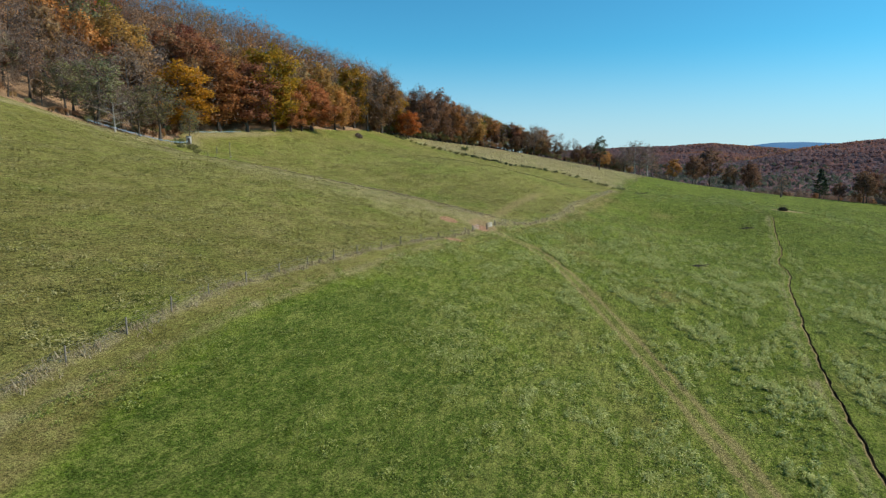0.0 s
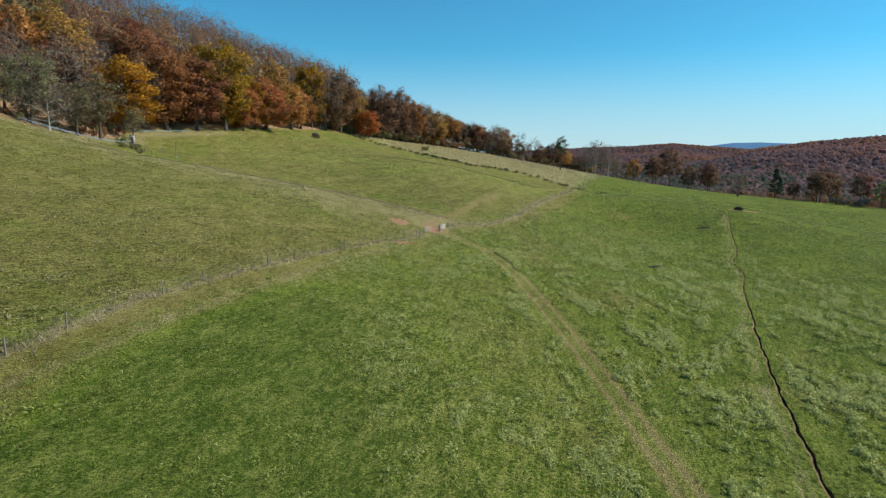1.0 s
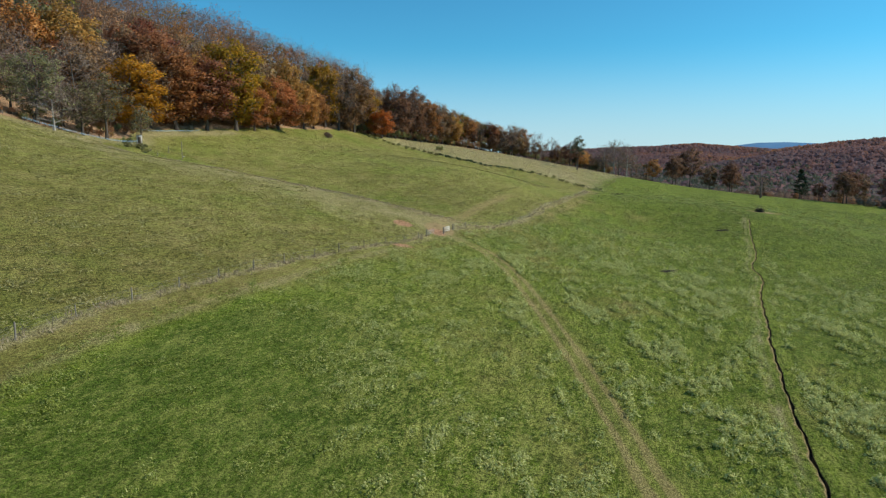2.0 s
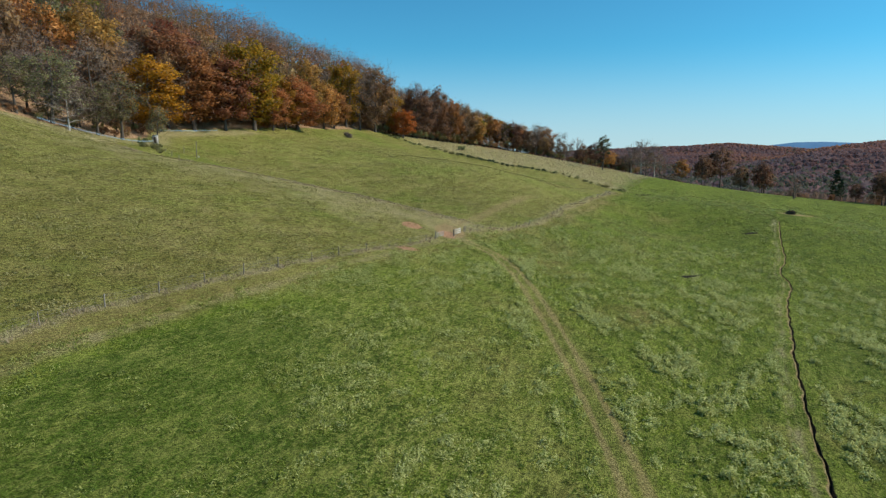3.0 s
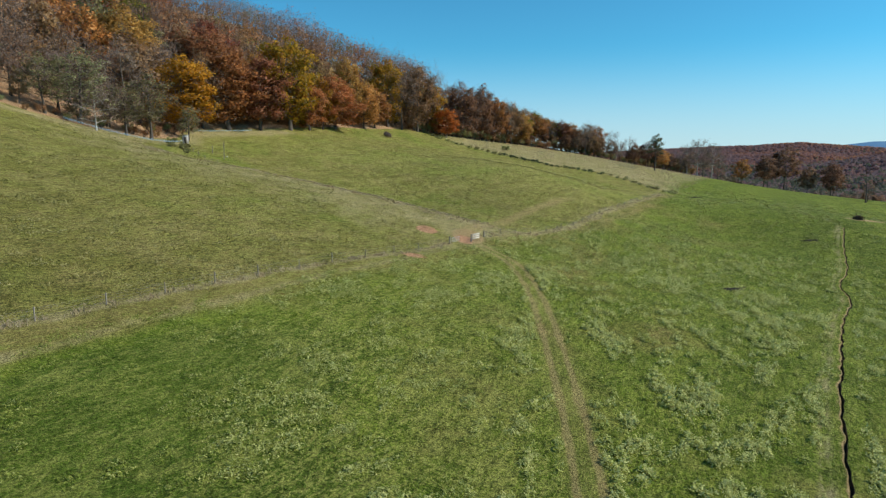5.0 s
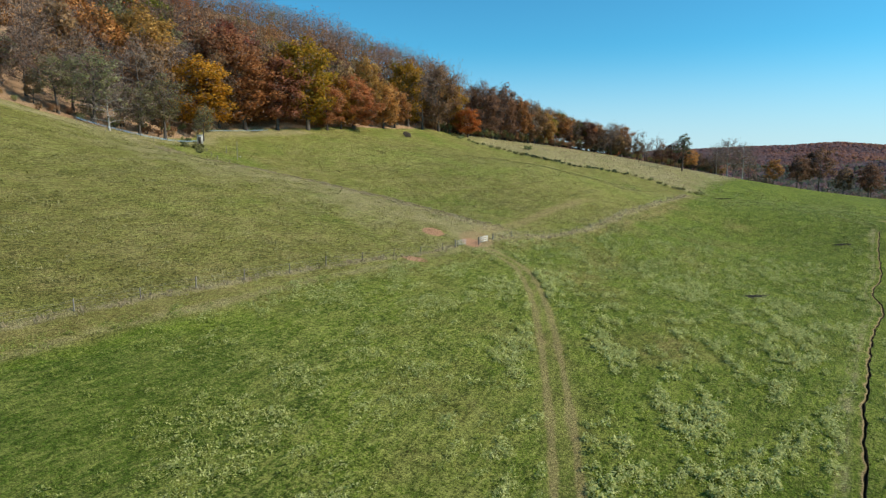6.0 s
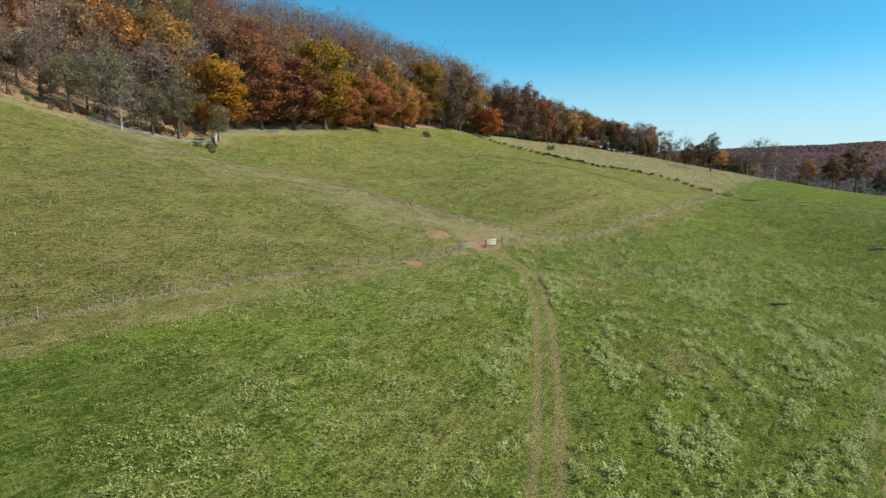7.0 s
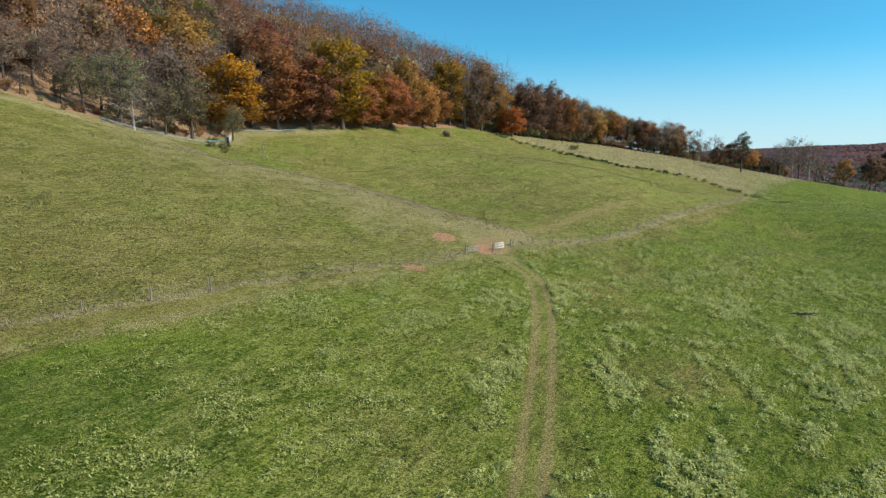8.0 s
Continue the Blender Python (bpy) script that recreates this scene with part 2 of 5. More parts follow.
class Pile:
    """Collects vertices and faces of one mesh."""

    def __init__(self):
        self.v, self.q, self.t, self.count = [], [], [], 0

    def add(self, verts, quads=None, tris=None):
        verts = np.asarray(verts, dtype=float).reshape(-1, 3)
        if quads is not None and len(quads):
            self.q.append(np.asarray(quads) + self.count)
        if tris is not None and len(tris):
            self.t.append(np.asarray(tris) + self.count)
        self.v.append(verts)
        self.count += len(verts)

    def tube(self, pts, radii, sides=6, cap=True):
        pts = np.asarray(pts, dtype=float)
        d = np.gradient(pts, axis=0)
        d /= np.linalg.norm(d, axis=1)[:, None] + 1e-9
        ref = np.array([0, 0, 1.0]) if abs(d[0][2]) < 0.8 else np.array([1.0, 0, 0])
        u = np.cross(d, ref)
        u /= np.linalg.norm(u, axis=1)[:, None] + 1e-9
        w = np.cross(d, u)
        a = np.arange(sides) * 2 * np.pi / sides
        r = np.asarray(radii, dtype=float)[:, None, None]
        ring = pts[:, None, :] + r * (np.cos(a)[None, :, None] * u[:, None, :] + np.sin(a)[None, :, None] * w[:, None, :])
        k, i = len(pts), np.arange(sides)
        quads = []
        for s in range(k - 1):
            quads.append(np.stack([s * sides + i, s * sides + (i + 1) % sides, (s + 1) * sides + (i + 1) % sides, (s + 1) * sides + i], 1))
        tris = None
        verts = ring.reshape(-1, 3)
        if cap:
            verts = np.vstack([verts, pts[-1]])
            tris = np.stack([(k - 1) * sides + i, (k - 1) * sides + (i + 1) % sides, np.full(sides, k * sides)], 1)
        self.add(verts, np.vstack(quads), tris)

    def box(self, lo, hi):
        x0, y0, z0 = lo
        x1, y1, z1 = hi
        v = [(x0, y0, z0), (x1, y0, z0), (x1, y1, z0), (x0, y1, z0), (x0, y0, z1), (x1, y0, z1), (x1, y1, z1), (x0, y1, z1)]
        self.add(v, [(0, 3, 2, 1), (4, 5, 6, 7), (0, 1, 5, 4), (1, 2, 6, 5), (2, 3, 7, 6), (3, 0, 4, 7)])

    def mesh(self, name, mat, smooth=False):
        faces = ([np.vstack(self.q)] if self.q else []) + ([np.vstack(self.t)] if self.t else [])
        return mesh_np(name, np.vstack(self.v), faces, mat, smooth)


def part(name, data, parent, label=""):
    """Links a mesh as one part under a thing or under another part."""
    me = data
    ob = new(name, me)
    ob.parent = parent
    if label:
        tagged(ob, label)
    return ob


def thing(name, m, label, category, group="", kind=""):
    ob = new(name)
    ob.matrix_world = m
    return tagged(ob, label, category, group, kind)


rng = np.random.default_rng(7)

# ---- the lie of the land: broad swells on a regular grid, and smaller knolls and hollows
PLANE = (40.35, -16.66, -0.98)
SWELLS = [26.79, -32.28, -23.1, -11.13, -24.59, 5.35, 0.66, 5.6, -5.34, 25.29, 33.42, -22.04, 16.74, -50.31, 1.04, 15.34, -23.52, 11.37, 27.69, 5.29, 44.38, 31.85, -1.65, -44.24, 2.68]
KNOLLS = [(-60, 120, 42, -8.0), (0, 150, 36, -4.8), (-45, 215, 42, -7.1), (20, 230, 36, -2.8), (70, 150, 36, -6.0), (25, 70, 36, -5.1), (-30, 300, 45, -7.9), (60, 290, 40, -4.9), (120, 230, 45, 9.9), (-20, 80, 33, -0.4), (-90, 200, 40, -10.8), (0, 390, 50, -7.1), (110, 380, 55, -0.7), (-38, 135, 22, 2.7), (-15, 190, 24, -3.3), (38, 185, 24, 0.5), (75, 215, 24, -7.0), (5, 168, 22, -3.5), (18, 255, 26, 4.5), (0, 166, 18, 3.8)]


def smooth01(v, lo, hi):
    s = np.clip((v - lo) / (hi - lo), 0, 1)
    return s * s * (3 - 2 * s)


# the shoulder of the near slope: plan, and how far it stands up before the hollow behind it
SHOULDER = [(-75, 158, 0.3), (-60, 160, 0.9), (-44, 163, 1.5), (-31, 167, 1.7), (-16, 160, 1.8), (-5, 155, 1.7), (5, 154, 1.4), (12, 158, 0.8), (19, 164, 0.0)]


def shoulder(x, y):
    x, y = np.asarray(x, dtype=float), np.asarray(y, dtype=float)
    line = [(p[0], p[1]) for p in SHOULDER]
    d, along, side = line_distance(x, y, line)
    run = np.r_[0, np.cumsum(np.hypot(*np.diff(np.array(line), axis=0).T))]
    h = np.interp(along, run, [p[2] for p in SHOULDER])
    s = -side * d                                            # plus: behind the shoulder
    up = np.where(s < 0, np.exp(-(s / 17.0) ** 2), np.exp(-(s / 8.0) ** 2))
    return h * (up - 0.75 * np.exp(-((s - 18.0) / 9.0) ** 2))


def near_land(x, y):
    z = PLANE[0] + PLANE[1] * x / 100 + PLANE[2] * y / 100
    k = 0
    for cy in range(-50, 720, 155):
        for cx in range(-320, 420, 150):
            z = z + SWELLS[k] * np.exp(-((x - cx) ** 2 + (y - cy) ** 2) / (2 * 135.0 ** 2))
            k += 1
    for cx, cy, r, hgt in KNOLLS:
        z = z + hgt * np.exp(-((x - cx) ** 2 + (y - cy) ** 2) / (2.0 * r * r))
    return z + shoulder(x, y)


def far_land(x, y):
    """The valley beyond the pasture and the wooded ridges behind it."""
    r = np.hypot(x, y)
    az = np.degrees(np.arctan2(x, y))
    floor = -28 + 100 * smooth01(az, 6, -12) * smooth01(y, -200, 200)
    far_ridge = np.interp(az, [-20, 8, 14, 19, 22.5, 26, 30, 40, 60], [25, 26, 30, 42, 58, 47, 30, 20, 20])
    mid_ridge = np.interp(az, [-20, 20, 25, 29, 33, 37, 41, 50, 70], [-20, -20, 4, 28, 40, 50, 56, 60, 60])
    roll = 7 * np.sin(x / 170 + 1) * np.sin(y / 210) + 4 * np.sin(x / 71 + y / 93)
    a = floor + (far_ridge - floor) * smooth01(r, 900, 2500) * (1 - 0.8 * smooth01(r, 2700, 3600))
    b = floor + (mid_ridge - floor) * smooth01(r, 720, 1650) * (1 - 0.8 * smooth01(r, 1750, 2400))
    return np.maximum(a, b) + roll * smooth01(r, 700, 1000)


def land(x, y):
    x, y = np.asarray(x, dtype=float), np.asarray(y, dtype=float)
    w = smooth01(np.hypot(x, y), 560, 820)
    return near_land(x, y) * (1 - w) + far_land(x, y) * w


def on_land(x, y, dz=0.0, turn=0.0):
    return pose(x, y, float(land(x, y)) + dz, 0, 0, turn)


def line_distance(x, y, line):
    """Distance to a polyline, the way along it, and the side (plus: right)."""
    best = np.full(x.shape, 1e9)
    along = np.zeros(x.shape)
    side = np.zeros(x.shape)
    run = 0.0
    for (x0, y0), (x1, y1) in zip(line[:-1], line[1:]):
        dx, dy = x1 - x0, y1 - y0
        ln = math.hypot(dx, dy)
        s = np.clip(((x - x0) * dx + (y - y0) * dy) / ln ** 2, 0, 1)
        d = np.hypot(x - x0 - s * dx, y - y0 - s * dy)
        near = d < best
        best = np.where(near, d, best)
        along = np.where(near, run + s * ln, along)
        side = np.where(near, np.sign((x - x0) * dy - (y - y0) * dx), side)
        run += ln
    return best, along, side


def rounded(line, times=2):
    """A polyline with its corners cut."""
    for _ in range(times):
        out = [line[0]]
        for a, b in zip(line[:-1], line[1:]):
            out += [(0.75 * a[0] + 0.25 * b[0], 0.75 * a[1] + 0.25 * b[1]), (0.25 * a[0] + 0.75 * b[0], 0.25 * a[1] + 0.75 * b[1])]
        line = out + [line[-1]]
    return line


def spaced(line, gap, start=0.0):
    """Points at even steps along a polyline, with the heading there."""
    pts = np.array(line)
    seg = np.hypot(*np.diff(pts, axis=0).T)
    run = np.r_[0, np.cumsum(seg)]
    s = np.arange(start, run[-1] + 1e-6, gap)
    xs, ys = np.interp(s, run, pts[:, 0]), np.interp(s, run, pts[:, 1])
    k = np.clip(np.searchsorted(run, s, "right") - 1, 0, len(seg) - 1)
    hd = np.arctan2(np.diff(pts[:, 1])[k], np.diff(pts[:, 0])[k])
    return list(zip(xs, ys, hd))


FENCE_A = [(-27.0, 18.0), (-25.9, 36.5), (-24.9, 43.2), (-24.1, 51.0), (-22.6, 62.0), (-20.6, 68.5), (-16.5, 82.0), (-13.3, 90.3), (-9.2, 99.5), (-4.7, 108.5), (1.5, 120.5), (6.0, 132.5)]
FENCE_B = [(11.6, 144.0), (15.2, 152.5), (19.5, 161.0), (25.5, 170.5), (31.0, 179.0), (37.0, 193.0), (41.0, 206.0), (47.3, 222.0), (57.5, 243.0), (67.0, 262.0), (76.0, 289.0)]
TRACK = rounded([(21.5, 22.0), (22.7, 48.0), (23.2, 60.0), (23.1, 72.0), (22.7, 81.0), (22.1, 92.0), (21.2, 104.0), (19.8, 116.0), (17.9, 126.0), (15.6, 131.5), (11.6, 135.5), (8.5, 140.0)])
FAINT_PATH = rounded([(112.5, 217.0), (113.0, 232.0), (106.0, 250.0), (96.0, 268.0), (90.0, 290.0)])
OLD_RUT = rounded([(-24.5, 30.0), (-22.0, 44.0), (-19.5, 56.0), (-15.0, 72.0), (-12.0, 82.0), (-8.0, 93.5), (-3.6, 104.5), (2.0, 115.5), (6.5, 130.0)])
WORN = rounded([(8.5, 138.5), (8.2, 146.0), (11.4, 157.0), (14.5, 171.0), (18.5, 185.0), (22.5, 196.0), (27.0, 205.0), (33.0, 218.0), (41.0, 233.0), (57.0, 259.0), (72.0, 289.0)])
TRAIL = rounded([(29.0, 34.0), (34.1, 45.8), (36.6, 51.6), (40.4, 61.0), (43.9, 69.9), (46.4, 75.6), (49.7, 83.2), (53.0, 91.0), (56.6, 97.8), (60.1, 105.8),
                 (72.6, 131.5), (81.4, 146.4), (83.8, 154.3), (85.0, 160.2), (92.6, 171.8), (97.3, 183.1), (103.3, 197.3), (112.5, 217.0)])
OLD_LINE = [(-76.0, 176.0), (-60.0, 166.0), (-44.0, 164.0), (-31.0, 167.5), (-16.0, 160.5), (-5.0, 155.5), (5.0, 154.5), (12.0, 158.5)]
HEDGE = [(-30.0, 350.0), (-18.0, 340.0), (-8.0, 334.0), (6.0, 330.0), (20.0, 325.5), (33.0, 323.0), (46.0, 327.0), (58.0, 325.5), (69.0, 317.0), (77.0, 304.0), (84.0, 295.0)]
EDGE = [(-300, -60), (-190, 20), (-130, 95), (-104, 146), (-97, 158), (-89, 170), (-83, 186), (-81, 203), (-86, 216), (-78, 233), (-66, 255), (-51, 302), (-38, 341), (-22, 357), (-5, 374), (17, 394), (45, 405), (100, 470), (140, 560)]

# ---- ground sheet
def growing(lo, fine_lo, fine_hi, hi, step_size, grow):
    mids = list(np.arange(fine_lo, fine_hi, step_size))
    out, s = [], step_size
    p = fine_hi
    while p < hi:
        out.append(p)
        s *= grow
        p += s
    s, p, left = step_size, fine_lo, []
    while p > lo:
        s *= grow
        p -= s
        left.append(p)
    return np.array(left[::-1] + mids + out + [hi])


def ground_attributes(x, y):
    d_f = np.minimum(line_distance(x, y, FENCE_A)[0], line_distance(x, y, FENCE_B)[0])
    d_trk = line_distance(x, y, TRACK)[0]
    d_old, _, o_side = line_distance(x, y, OLD_LINE)
    d_worn = line_distance(x, y, WORN)[0]
    d_trail, al, side = line_distance(x, y, TRAIL)
    d_edge, _, e_side = line_distance(x, y, EDGE)
    _, _, f_side = line_distance(x, y, FENCE_A + FENCE_B)
    inside = np.where(e_side < 0, d_edge, -d_edge)
    lush = 0.62 - 0.44 * (f_side < 0) + 0.2 * smooth01(-x + y * 0.3, 20, -40)
    lush = np.where(f_side > 0, lush - 0.55 * smooth01(d_f, 8, 1.5), lush)
    lush = lush + 0.45 * (f_side > 0) * smooth01(x + 0.2 * (y - 60), 18, -4) * smooth01(d_f, 7, 16)
    lush = lush + 0.85 * (f_side > 0) * smooth01(y, 90, 56) * smooth01(x, 8, -8) * smooth01(d_f, 5, 9)
    back = smooth01(y, 168, 182) * (f_side < 0)
    lush = lush + (0.16 - 0.14 * smooth01(np.abs(y - 212 - 0.3 * x), 22, 6)) * back
    lush = lush + 0.10 * (f_side < 0) * smooth01(y, 115, 70) + 0.16 * (o_side < 0) * smooth01(d_old, 45, 10) * (f_side < 0)
    lush = lush + 0.15 * smooth01(x, 60, 110)
    d_b = line_distance(x, y, FENCE_B)[0]
    dry = np.maximum.reduce([0.52 * smooth01(d_f, 1.3, 0.4), 0.60 * smooth01(d_old, 6.0, 1.0) * (o_side > 0), 0.50 * smooth01(d_old, 48, 4) * (o_side > 0) * (f_side < 0), 0.52 * smooth01(d_b, 2.6, 0.6)])
    hedge_y = np.interp(x, [p[0] for p in HEDGE], [p[1] for p in HEDGE])
    strip = smooth01(y - hedge_y, -1.0, 4.0) * smooth01(x, -40, -10) * (1 - smooth01(x, 80, 96)) * (y < 560)
    rim = smooth01(y - 300 - 2.2 * (x - 84), 0, 12) * smooth01(x, 78, 86) * (1 - smooth01(x, 150, 190)) * (y < 560)
    dry = np.maximum(dry, 0.54 * np.maximum(strip, 0.9 * rim))
    dry = np.maximum(dry, 0.42 * smooth01(line_distance(x, y, OLD_RUT)[0], 1.6, 0.3))
    dry = np.maximum(dry, 0.62 * smooth01(np.abs(inside + 2), 6, 0.5) * (y < 250))
    dry = np.maximum(dry, 0.55 * smooth01(np.abs(d_trail - 1.7), 0.9, 0.2) * (side < 0))
    dry = np.maximum(dry, 0.40 * smooth01(d_worn, 16, 4) * (f_side > 0))
    dry = np.maximum(dry, 0.45 * smooth01(line_distance(x, y, FAINT_PATH)[0], 1.4, 0.3))
    bare = np.maximum(0.48 * smooth01(d_worn, 5.0, 0.6) * (1 - 0.55 * smooth01(y, 205, 245)), 0)
    bare = np.maximum(bare, 0.9 * smooth01(np.hypot(x - 8.6, (y - 141) / 1.5), 4.5, 2.0))
    bare = np.maximum(bare, 0.55 * smooth01(np.hypot((x - 136) / 3.2, y - 234), 4.5, 1.5))
    bare = np.maximum(bare, 0.9 * smooth01(np.hypot((x - 126) / 1.8, y - 233), 5.0, 2.5))
    bare = np.maximum(bare, 0.42 * smooth01(np.abs(d_b - 4.0), 4.0, 0.5) * (f_side > 0) * smooth01(y, 172, 190) * smooth01(y, 262, 240))
    dry = np.maximum(dry, 0.14 * (f_side < 0) * smooth01(y, 60, 110))
    red = smooth01(np.hypot((x - 1.0) / 1.9, (y - 138.2) / 2.2), 1.3, 0.8)
    red = np.maximum(red, 0.9 * smooth01(np.hypot((x - 1.9) / 1.9, (y - 117.6) / 1.5), 1.4, 0.7))
    red = np.maximum(red, 0.95 * smooth01(np.hypot((x - 8.2) / 1.5, (y - 138.2) / 2.6), 1.4, 0.8))
    red = np.maximum(red, 0.24 * smooth01(d_worn, 4.5, 0.8) * (1 - 0.6 * smooth01(y, 185, 235)))
    # where the sward is bleached: least in the near corner and on the far side of the trail
    corner = smooth01(x + 0.2 * (y - 60), 8, -8) * (f_side > 0) * smooth01(y, 115, 75)
    pale = 1.0 - 0.50 * corner - 0.40 * (f_side < 0) * smooth01(y, 125, 80) - 0.45 * smooth01(x + 0.15 * (y - 60), 14, 34) * (f_side > 0)
    pale = pale + 0.6 * (o_side < 0) * (f_side < 0) * smooth01(np.abs(y - 244 - 0.1 * x), 22, 8)
    trench = smooth01(d_trail, 0.42, 0.2)
    litter = smooth01(inside, -1.5, 5)
    valley = smooth01(np.hypot(x, y), 520, 600)
    litter = np.maximum(litter, valley * 0.8)
    return {"lush": lush, "dry": dry, "track": np.minimum(d_trk, 50), "bare": bare, "red": red, "trench": trench, "litter": litter, "pale": pale, "rough": 1.0 - 0.55 * smooth01(x + 0.2 * (y - 60), 8, -8) * (f_side > 0)}


def give_attributes(me, values):
    for key, v in values.items():
        me.attributes.new(key, "FLOAT", "POINT").data.foreach_set("value", np.asarray(v, dtype=np.float32).ravel())


def wave(x, y, seed):
    """Cheap smooth unevenness, about -1 to 1."""
    g = np.random.default_rng(seed)
    z = 0
    for _ in range(9):
        a, f, p = g.uniform(0, 6.28), g.uniform(0.5, 1.8), g.uniform(0, 6.28)
        z = z + np.sin(f * (x * np.cos(a) + y * np.sin(a)) + p)
    return z / 4.5


def lattice(x, y, seed):
    """Smooth noise on a unit lattice, 0 to 1."""
    table = np.random.default_rng(seed).random((256, 256))
    xi, yi = np.floor(x).astype(int), np.floor(y).astype(int)
    fx, fy = x - xi, y - yi
    fx, fy = fx * fx * (3 - 2 * fx), fy * fy * (3 - 2 * fy)
    a, b = xi & 255, (xi + 1) & 255
    c, d = yi & 255, (yi + 1) & 255
    return (table[a, c] * (1 - fx) + table[b, c] * fx) * (1 - fy) + (table[a, d] * (1 - fx) + table[b, d] * fx) * fy


def fbm(x, y, seed, octaves=4):
    """Noise at several scales, about 0.2 to 0.8 round 0.5."""
    x, y = np.asarray(x, dtype=float), np.asarray(y, dtype=float)
    z, w, total = 0.0, 1.0, 0.0
    for k in range(octaves):
        z = z + w * lattice(x * 2.03 ** k + 17.3 * k, y * 2.03 ** k + 5.1 * k, seed + k)
        total += w
        w *= 0.55
    return z / total


def turf(x, y):
    """Height of the ground with its small unevenness, ruts and the worn trail."""
    near = 1 - smooth01(np.hypot(x - 25, y - 100), 90, 260)
    z = land(x, y) + near * (0.09 * wave(x * 0.9, y * 0.9, 3) + 0.10 * wave(x * 0.28, y * 0.28, 5) + 0.16 * (fbm(x / 2.2, y / 2.2, 9, 3) - 0.5))
    z = z - 0.62 * smooth01(line_distance(x, y, TRAIL)[0], 1.9, 1.1)
    return z - 0.10 * smooth01(np.abs(line_distance(x, y, TRACK)[0] - 0.95), 0.8, 0.1)


def build_ground():
    xs = growing(-2600, -50, 100, 4300, 0.8, 1.06)
    ys = growing(-600, 34, 170, 4900, 0.8, 1.042)
    x, y = np.meshgrid(xs, ys)
    z = turf(x, y)
    nx, ny = len(xs), len(ys)
    i = (np.arange(ny - 1)[:, None] * nx + np.arange(nx - 1)[None, :]).ravel()
    quads = np.stack([i, i + 1, i + nx + 1, i + nx], 1)
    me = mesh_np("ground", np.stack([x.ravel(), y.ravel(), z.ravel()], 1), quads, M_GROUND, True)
    give_attributes(me, ground_attributes(x.ravel(), y.ravel()))
    return tagged(new("ground", me), "hillside pasture of green and straw-coloured grass", "ground", kind="structure")


build_ground()

# ---- the cattle trail: a narrow trodden trench
def build_trail(line, label):
    pts = spaced(line, 0.45)
    prof = [(-2.7, -0.10), (-1.3, 0.03), (-0.34, 0.03), (-0.15, 0.0), (-0.09, -0.22), (0.05, -0.25), (0.11, 0.05), (0.26, 0.06), (1.3, 0.05), (2.7, -0.10)]
    g = np.random.default_rng(11)
    verts = []
    for k, (x, y, hd) in enumerate(pts):
        nx, ny = math.sin(hd), -math.cos(hd)
        sway = 0.10 * math.sin(k * 0.31) + 0.05 * math.sin(k * 0.83 + 2)
        wide = 1.0 + 0.22 * math.sin(k * 0.7) + g.normal(0, 0.10)
        fade = min(1, (len(pts) - k) / 12) * (1.0 - 0.55 * min(1.0, max(0.0, (y - 120) / 50)))
        wide *= 0.7 + 0.3 * math.sin(k * 0.23 + 1) ** 2
        for o, dz in prof:
            u = o * (wide if abs(o) < 0.5 else 1) + sway
            px, py = x + nx * u, y + ny * u
            verts.append((px, py, float(land(px, py)) + (dz if abs(o) > 0.5 else dz * fade) + 0.03 + g.normal(0, 0.035)))
    w = len(prof)
    i = (np.arange(len(pts) - 1)[:, None] * w + np.arange(w - 1)[None, :]).ravel()
    quads = np.stack([i, i + 1, i + w + 1, i + w], 1)
    v = np.array(verts)
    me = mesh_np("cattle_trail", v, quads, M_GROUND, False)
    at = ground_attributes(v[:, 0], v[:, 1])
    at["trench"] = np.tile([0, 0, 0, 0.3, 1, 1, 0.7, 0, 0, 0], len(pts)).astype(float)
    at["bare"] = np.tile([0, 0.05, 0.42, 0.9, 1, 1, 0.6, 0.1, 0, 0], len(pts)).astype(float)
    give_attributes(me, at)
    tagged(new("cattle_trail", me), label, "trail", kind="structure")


build_trail(TRAIL, "narrow dark trench trodden into the grass")

# ---- trees
def sprays(centres, size, g, flat=0.35):
    """Leaf sprays: one ragged three-cornered patch at each centre, turned at random."""
    c = np.asarray(centres)
    k = len(c)
    u = g.normal(size=(k, 3))
    u[:, 2] *= flat + 0.3
    u /= np.linalg.norm(u, axis=1)[:, None]
    w = np.cross(u, g.normal(size=(k, 3)))
    w /= np.linalg.norm(w, axis=1)[:, None]
    s = size * g.uniform(0.55, 1.3, (k, 1))
    corners = [c - u * s * g.uniform(0.6, 1, (k, 1)) - w * s * g.uniform(0, 0.4, (k, 1)), c + u * s * g.uniform(0.6, 1, (k, 1)), c + w * s * g.uniform(0.6, 1.1, (k, 1))]
    verts = np.stack(corners, 1).reshape(-1, 3)
    return verts, np.arange(3 * k).reshape(-1, 3)


def limb_path(a, b, g, n=5, bend=0.12):
    a, b = np.array(a, dtype=float), np.array(b, dtype=float)
    t = np.linspace(0, 1, n)[:, None]
    p = a + (b - a) * t
    ln = np.linalg.norm(b - a)
    p[1:-1] += g.normal(0, bend * ln * 0.35, (n - 2, 3))
    p[:, 2] += (t[:, 0] * (1 - t[:, 0])) * ln * bend
    return p


